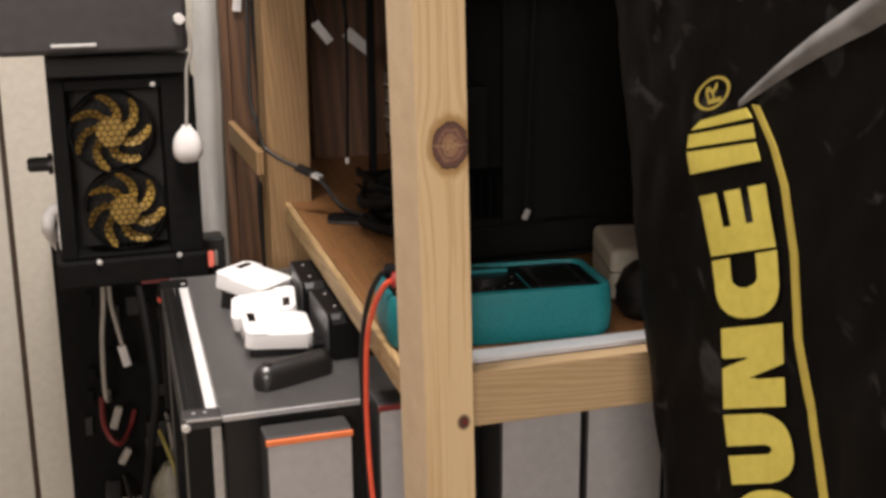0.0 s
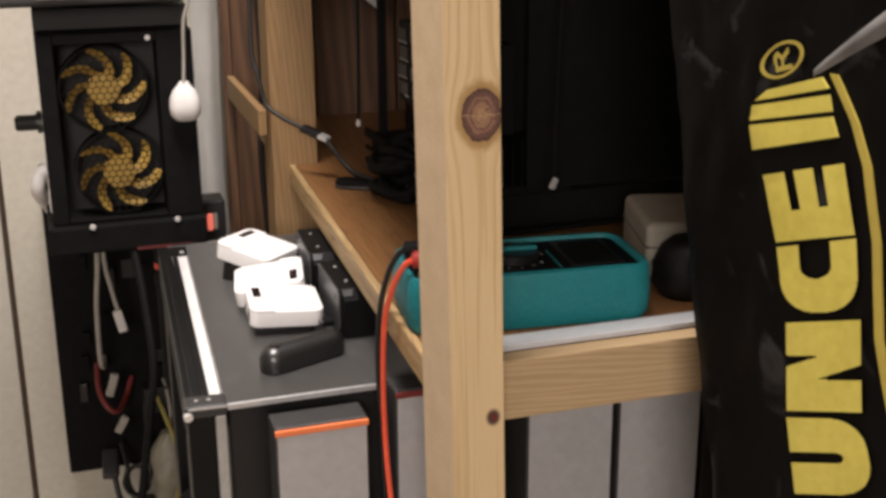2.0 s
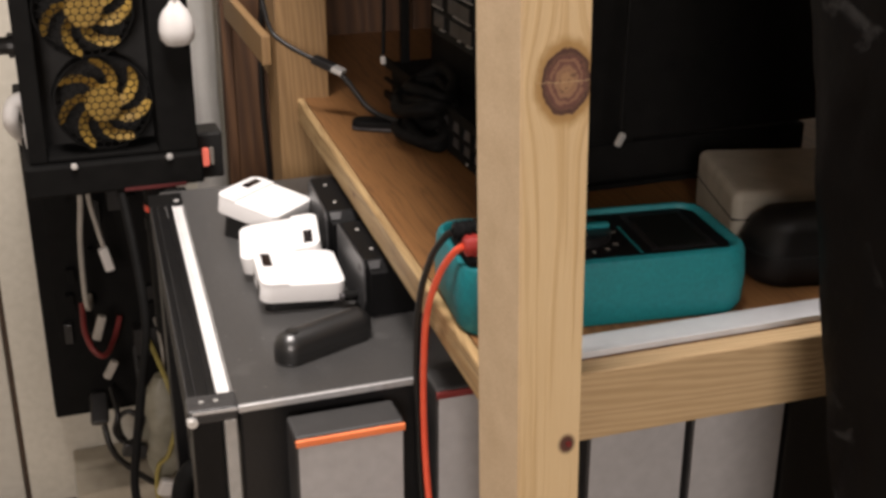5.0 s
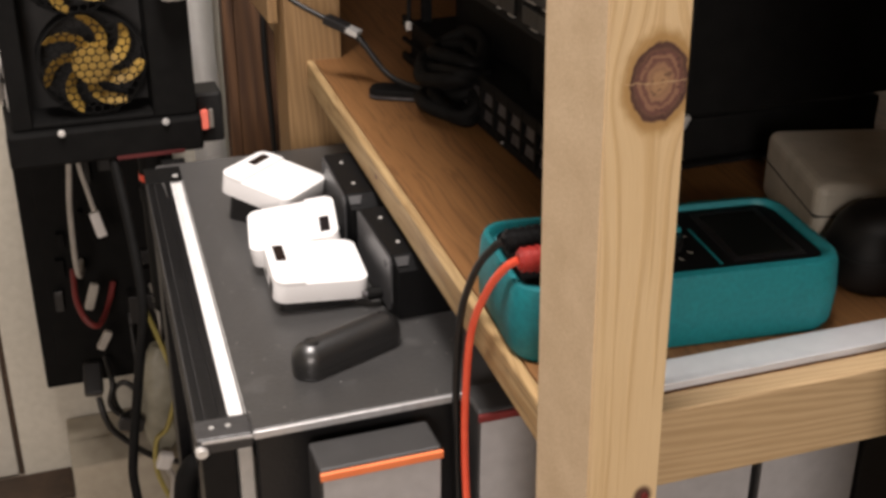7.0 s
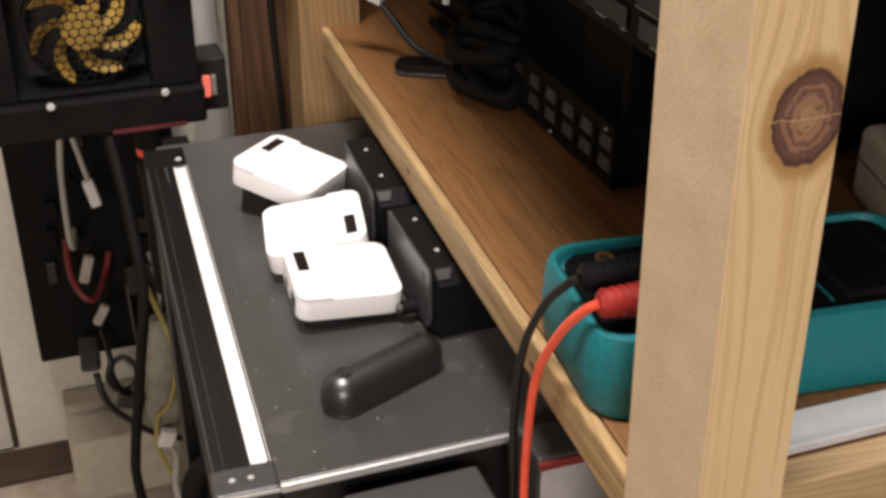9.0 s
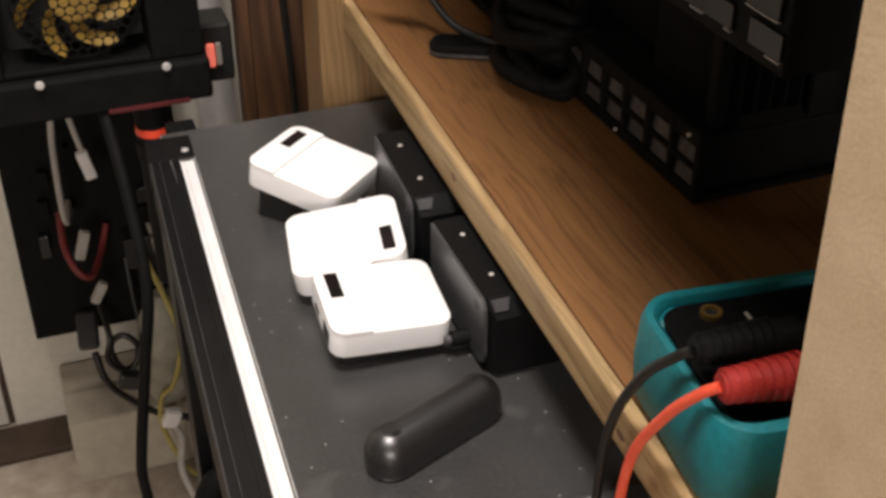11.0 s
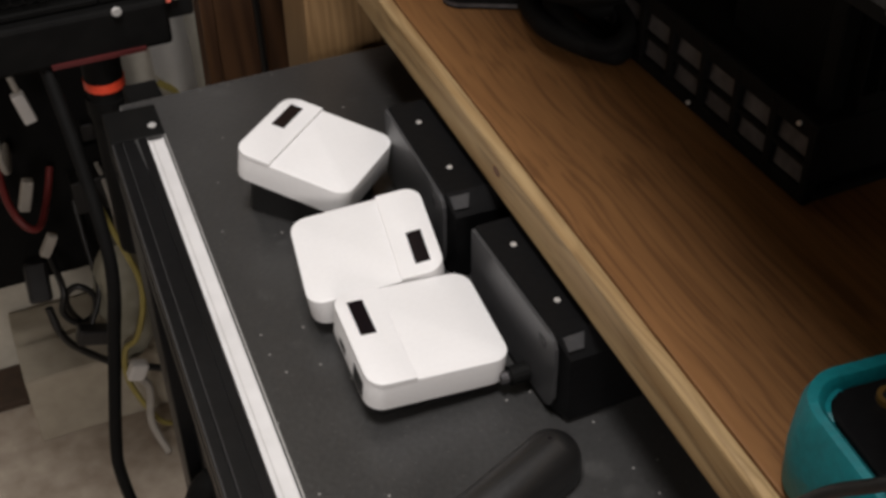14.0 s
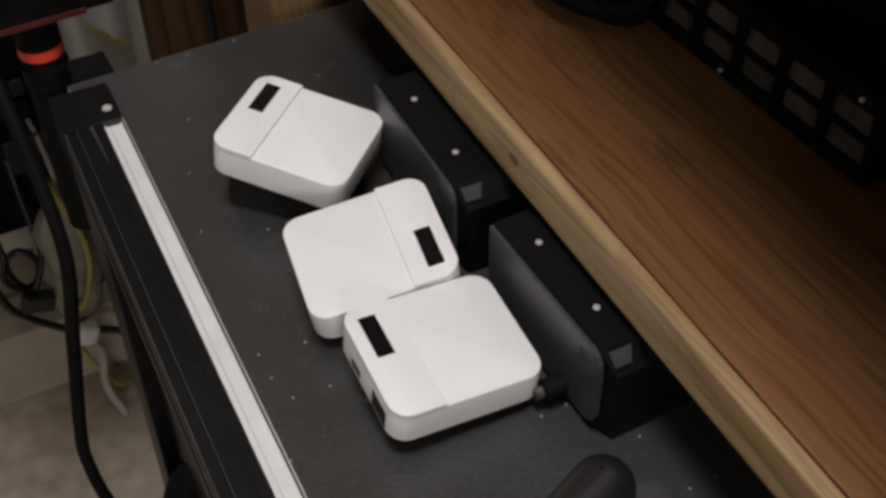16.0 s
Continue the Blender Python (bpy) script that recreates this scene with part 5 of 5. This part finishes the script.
smooth(part("cable", hose([(0.047, 1.76, 0.225), (0.052, 1.75, 0.195), (0.066, 1.75, 0.168), (0.104, 1.75, 0.128), (0.142, 1.75, 0.108), (0.17, 1.74, 0.09), (0.2, 1.72, 0.05), (0.24, 1.70, 0.006)], 0.0042), cable_black, kl), 60)
part("plug", turned(box(-0.012, 0.012, -0.010, 0.010, -0.024, 0.020, 0.004), pose(0.044, 1.80, 0.232, -40, 6)), black_plastic, kl)
kl = thing("black_adapter", pose(0, 0, 0), "black adapter hanging on a short lead", "adapter")
part("body", turned(box(-0.016, 0.016, -0.008, 0.008, -0.010, 0.010, 0.003), pose(0.082, 1.735, 0.195, 0, 18)), black_plastic, kl)
smooth(part("lead", hose([(0.082, 1.74, 0.2), (0.10, 1.76, 0.23), (0.10, 1.79, 0.27), (0.10, 1.815, 0.31)], 0.003), cable_black, kl), 60)
cable("black_cable_loop", [(0.062, 1.80, 0.26), (0.066, 1.77, 0.235), (0.060, 1.765, 0.21), (0.072, 1.762, 0.192), (0.090, 1.762, 0.198), (0.094, 1.764, 0.222), (0.080, 1.768, 0.236), (0.066, 1.772, 0.222), (0.072, 1.775, 0.188), (0.10, 1.77, 0.16), (0.135, 1.76, 0.16), (0.165, 1.76, 0.19)], 0.0036, cable_black, "black cable in a small loop below the wall computer")
cable("yellow_green_cable", [(0.118, 1.79, 0.33), (0.130, 1.735, 0.30), (0.139, 1.725, 0.262), (0.137, 1.72, 0.228), (0.124, 1.722, 0.185), (0.110, 1.735, 0.16), (0.108, 1.75, 0.10), (0.13, 1.75, 0.03), (0.15, 1.76, 0.006)], 0.0032, cable_yellow, "dull yellow cable hanging beside the wall computer")
bag = thing("clear_bag", pose(0.131, 1.765, 0.0), "crumpled pale plastic bag of cables hanging by the wall computer", "plastic bag")
bm = bmesh.new()
rows = []
for k in range(29):
    f = k / 28
    z = 0.285 - 0.165 * f
    wide = 0.029 * math.sin(math.pi * min(1, 0.06 + 0.94 * f)) ** 0.55 + 0.003
    row = []
    for i in range(24):
        a = 2 * math.pi * i / 24
        cr = 1 + 0.28 * noise.noise(Vector((math.cos(a) * 1.6, math.sin(a) * 1.6, z * 28)))
        row.append(bm.verts.new((wide * cr * math.cos(a) - 0.012 * f, 0.7 * wide * cr * math.sin(a), z)))
    rows.append(row)
for p, q in zip(rows, rows[1:]):
    for i in range(24):
        bm.faces.new((p[i], q[i], q[(i + 1) % 24], p[(i + 1) % 24]))
bm.faces.new(rows[0])
bm.faces.new(rows[-1][::-1])
bmesh.ops.recalc_face_normals(bm, faces=bm.faces[:])
smooth(part("bag", bm, bag_film, bag), 60)
smooth(part("tie", hose([(0.0, 0.0, 0.283), (0.003, 0.01, 0.31), (0.002, 0.035, 0.335), (0.0, 0.055, 0.345)], 0.0025), cable_grey, bag), 60)
pw = thing("white_plug", pose(0, 0, 0), "white plug on a short white cable behind the cabinet", "cable plug")
part("plug", turned(box(-0.010, 0.010, -0.007, 0.007, -0.013, 0.013, 0.004), pose(0.118, 1.735, 0.128, 10, 20)), cable_white, pw)
smooth(part("cable", hose([(0.118, 1.735, 0.118), (0.126, 1.735, 0.095), (0.120, 1.73, 0.05), (0.13, 1.72, 0.006)], 0.0045), cable_grey, pw), 60)

rr = thing("lamp_tube", pose(0, 0, 0), "black tube with a bright red band, hanging below the fan computer", "tube")
part("tube", rod(0.0135, 0.170, pose(0.1208, 1.4810, 0.5745), 24, bevel=0.001), soot_black, rr)
part("red_band", rod(0.0141, 0.0065, pose(0.1208, 1.4810, 0.6335), 24), ring_red, rr, "bright red band")
part("collar", rod(0.0150, 0.016, pose(0.1208, 1.4810, 0.616), 24, bevel=0.001), soot_black, rr)

bx = thing("floor_carton", pose(0, 0, 0), "flat beige cardboard carton on the floor by the wall", "carton")
part("carton_body", box(0.001, 0.165, 1.80, 1.928, 0.0, 0.095, 0.002), paper_beige, bx)
part("flap", turned(box(0.0, 0.164, 0.0, 0.055, 0.0, 0.0018), pose(0.001, 1.8005, 0.0955, 4)), paper_beige, bx)


# ---- white sheet and brown board behind the shelf ----
def sheet():
    bm = bmesh.new()
    rows = []
    for k in range(41):
        z0 = 0.36 + 1.1 * k / 40
        row = []
        for i in range(9):
            f = i / 8
            z = z0 + 0.036 * (1 - f) * (1 - k / 40) ** 6
            x = 0.2135 + 0.004 * math.sin(7 * z) + 0.0025 * noise.noise(Vector((z * 9, 2, 1))) + f * (0.042 + 0.003 * math.sin(5 * z + 1))
            y = 1.88 - 0.018 * math.sin(math.pi * f) + 0.004 * noise.noise(Vector((f * 3, z * 8, 4)))
            row.append(bm.verts.new((x, y, z)))
        rows.append(row)
    for p, q in zip(rows, rows[1:]):
        for i in range(8):
            bm.faces.new((p[i], p[i + 1], q[i + 1], q[i]))
    bmesh.ops.solidify(bm, geom=bm.faces[:], thickness=0.002)
    return bm


sh = thing("hanging_sheet", pose(0, 0, 0), "white creased plastic sheet hanging against the wall, yellow hem", "plastic sheet")
smooth(part("sheet", sheet(), sheet_white, sh), 60)
part("hem", turned(box(0.0, 0.050, -0.002, 0.002, -0.004, 0.003, 0.001), pose(0.2150, 1.864, 0.396, 0, 41)), cable_yellow, sh, "yellow hem")
part("hanger", box(0.205, 0.265, 1.88, 1.934, 1.455, 1.47, 0.002), cable_white, sh)
bb = thing("brown_board", pose(0, 0, 0), "dark reddish-brown wooden boards standing behind the shelf", "wooden panel")
for k in range(6):
    part("plank", box(0.2285 + 0.105 * k, 0.3315 + 0.105 * k, 1.60 if k else 1.602, 1.622, 0.0, 1.30, 0.0015), brown_wood, bb)
part("edge_strip", box(0.2165, 0.2275, 1.598, 1.622, 0.0, 1.30, 0.001), brown_wood, bb)
# white card on a string, added in place of a lamp reflection
tag = thing("glint_tag", pose(0, 0, 0), "white card added for a bright reflection on the brown boards", "tag")
part("card", turned(box(-0.0055, 0.0055, -0.0006, 0.0006, -0.016, 0.016, 0.0004), pose(0.2405, 1.5965, 0.985, 0, 6)), cable_white, tag)
part("string", hose([(0.2405, 1.5965, 1.0), (0.2410, 1.5968, 1.03), (0.2405, 1.5975, 1.06)], 0.0007), cable_grey, tag)
cable("thin_black_cable", [(0.262, 1.592, 1.20), (0.258, 1.591, 1.0), (0.262, 1.59, 0.85), (0.256, 1.591, 0.72), (0.262, 1.592, 0.55), (0.26, 1.59, 0.3), (0.26, 1.58, 0.008)], 0.003, cable_black, "thin black cable hanging down the brown boards")
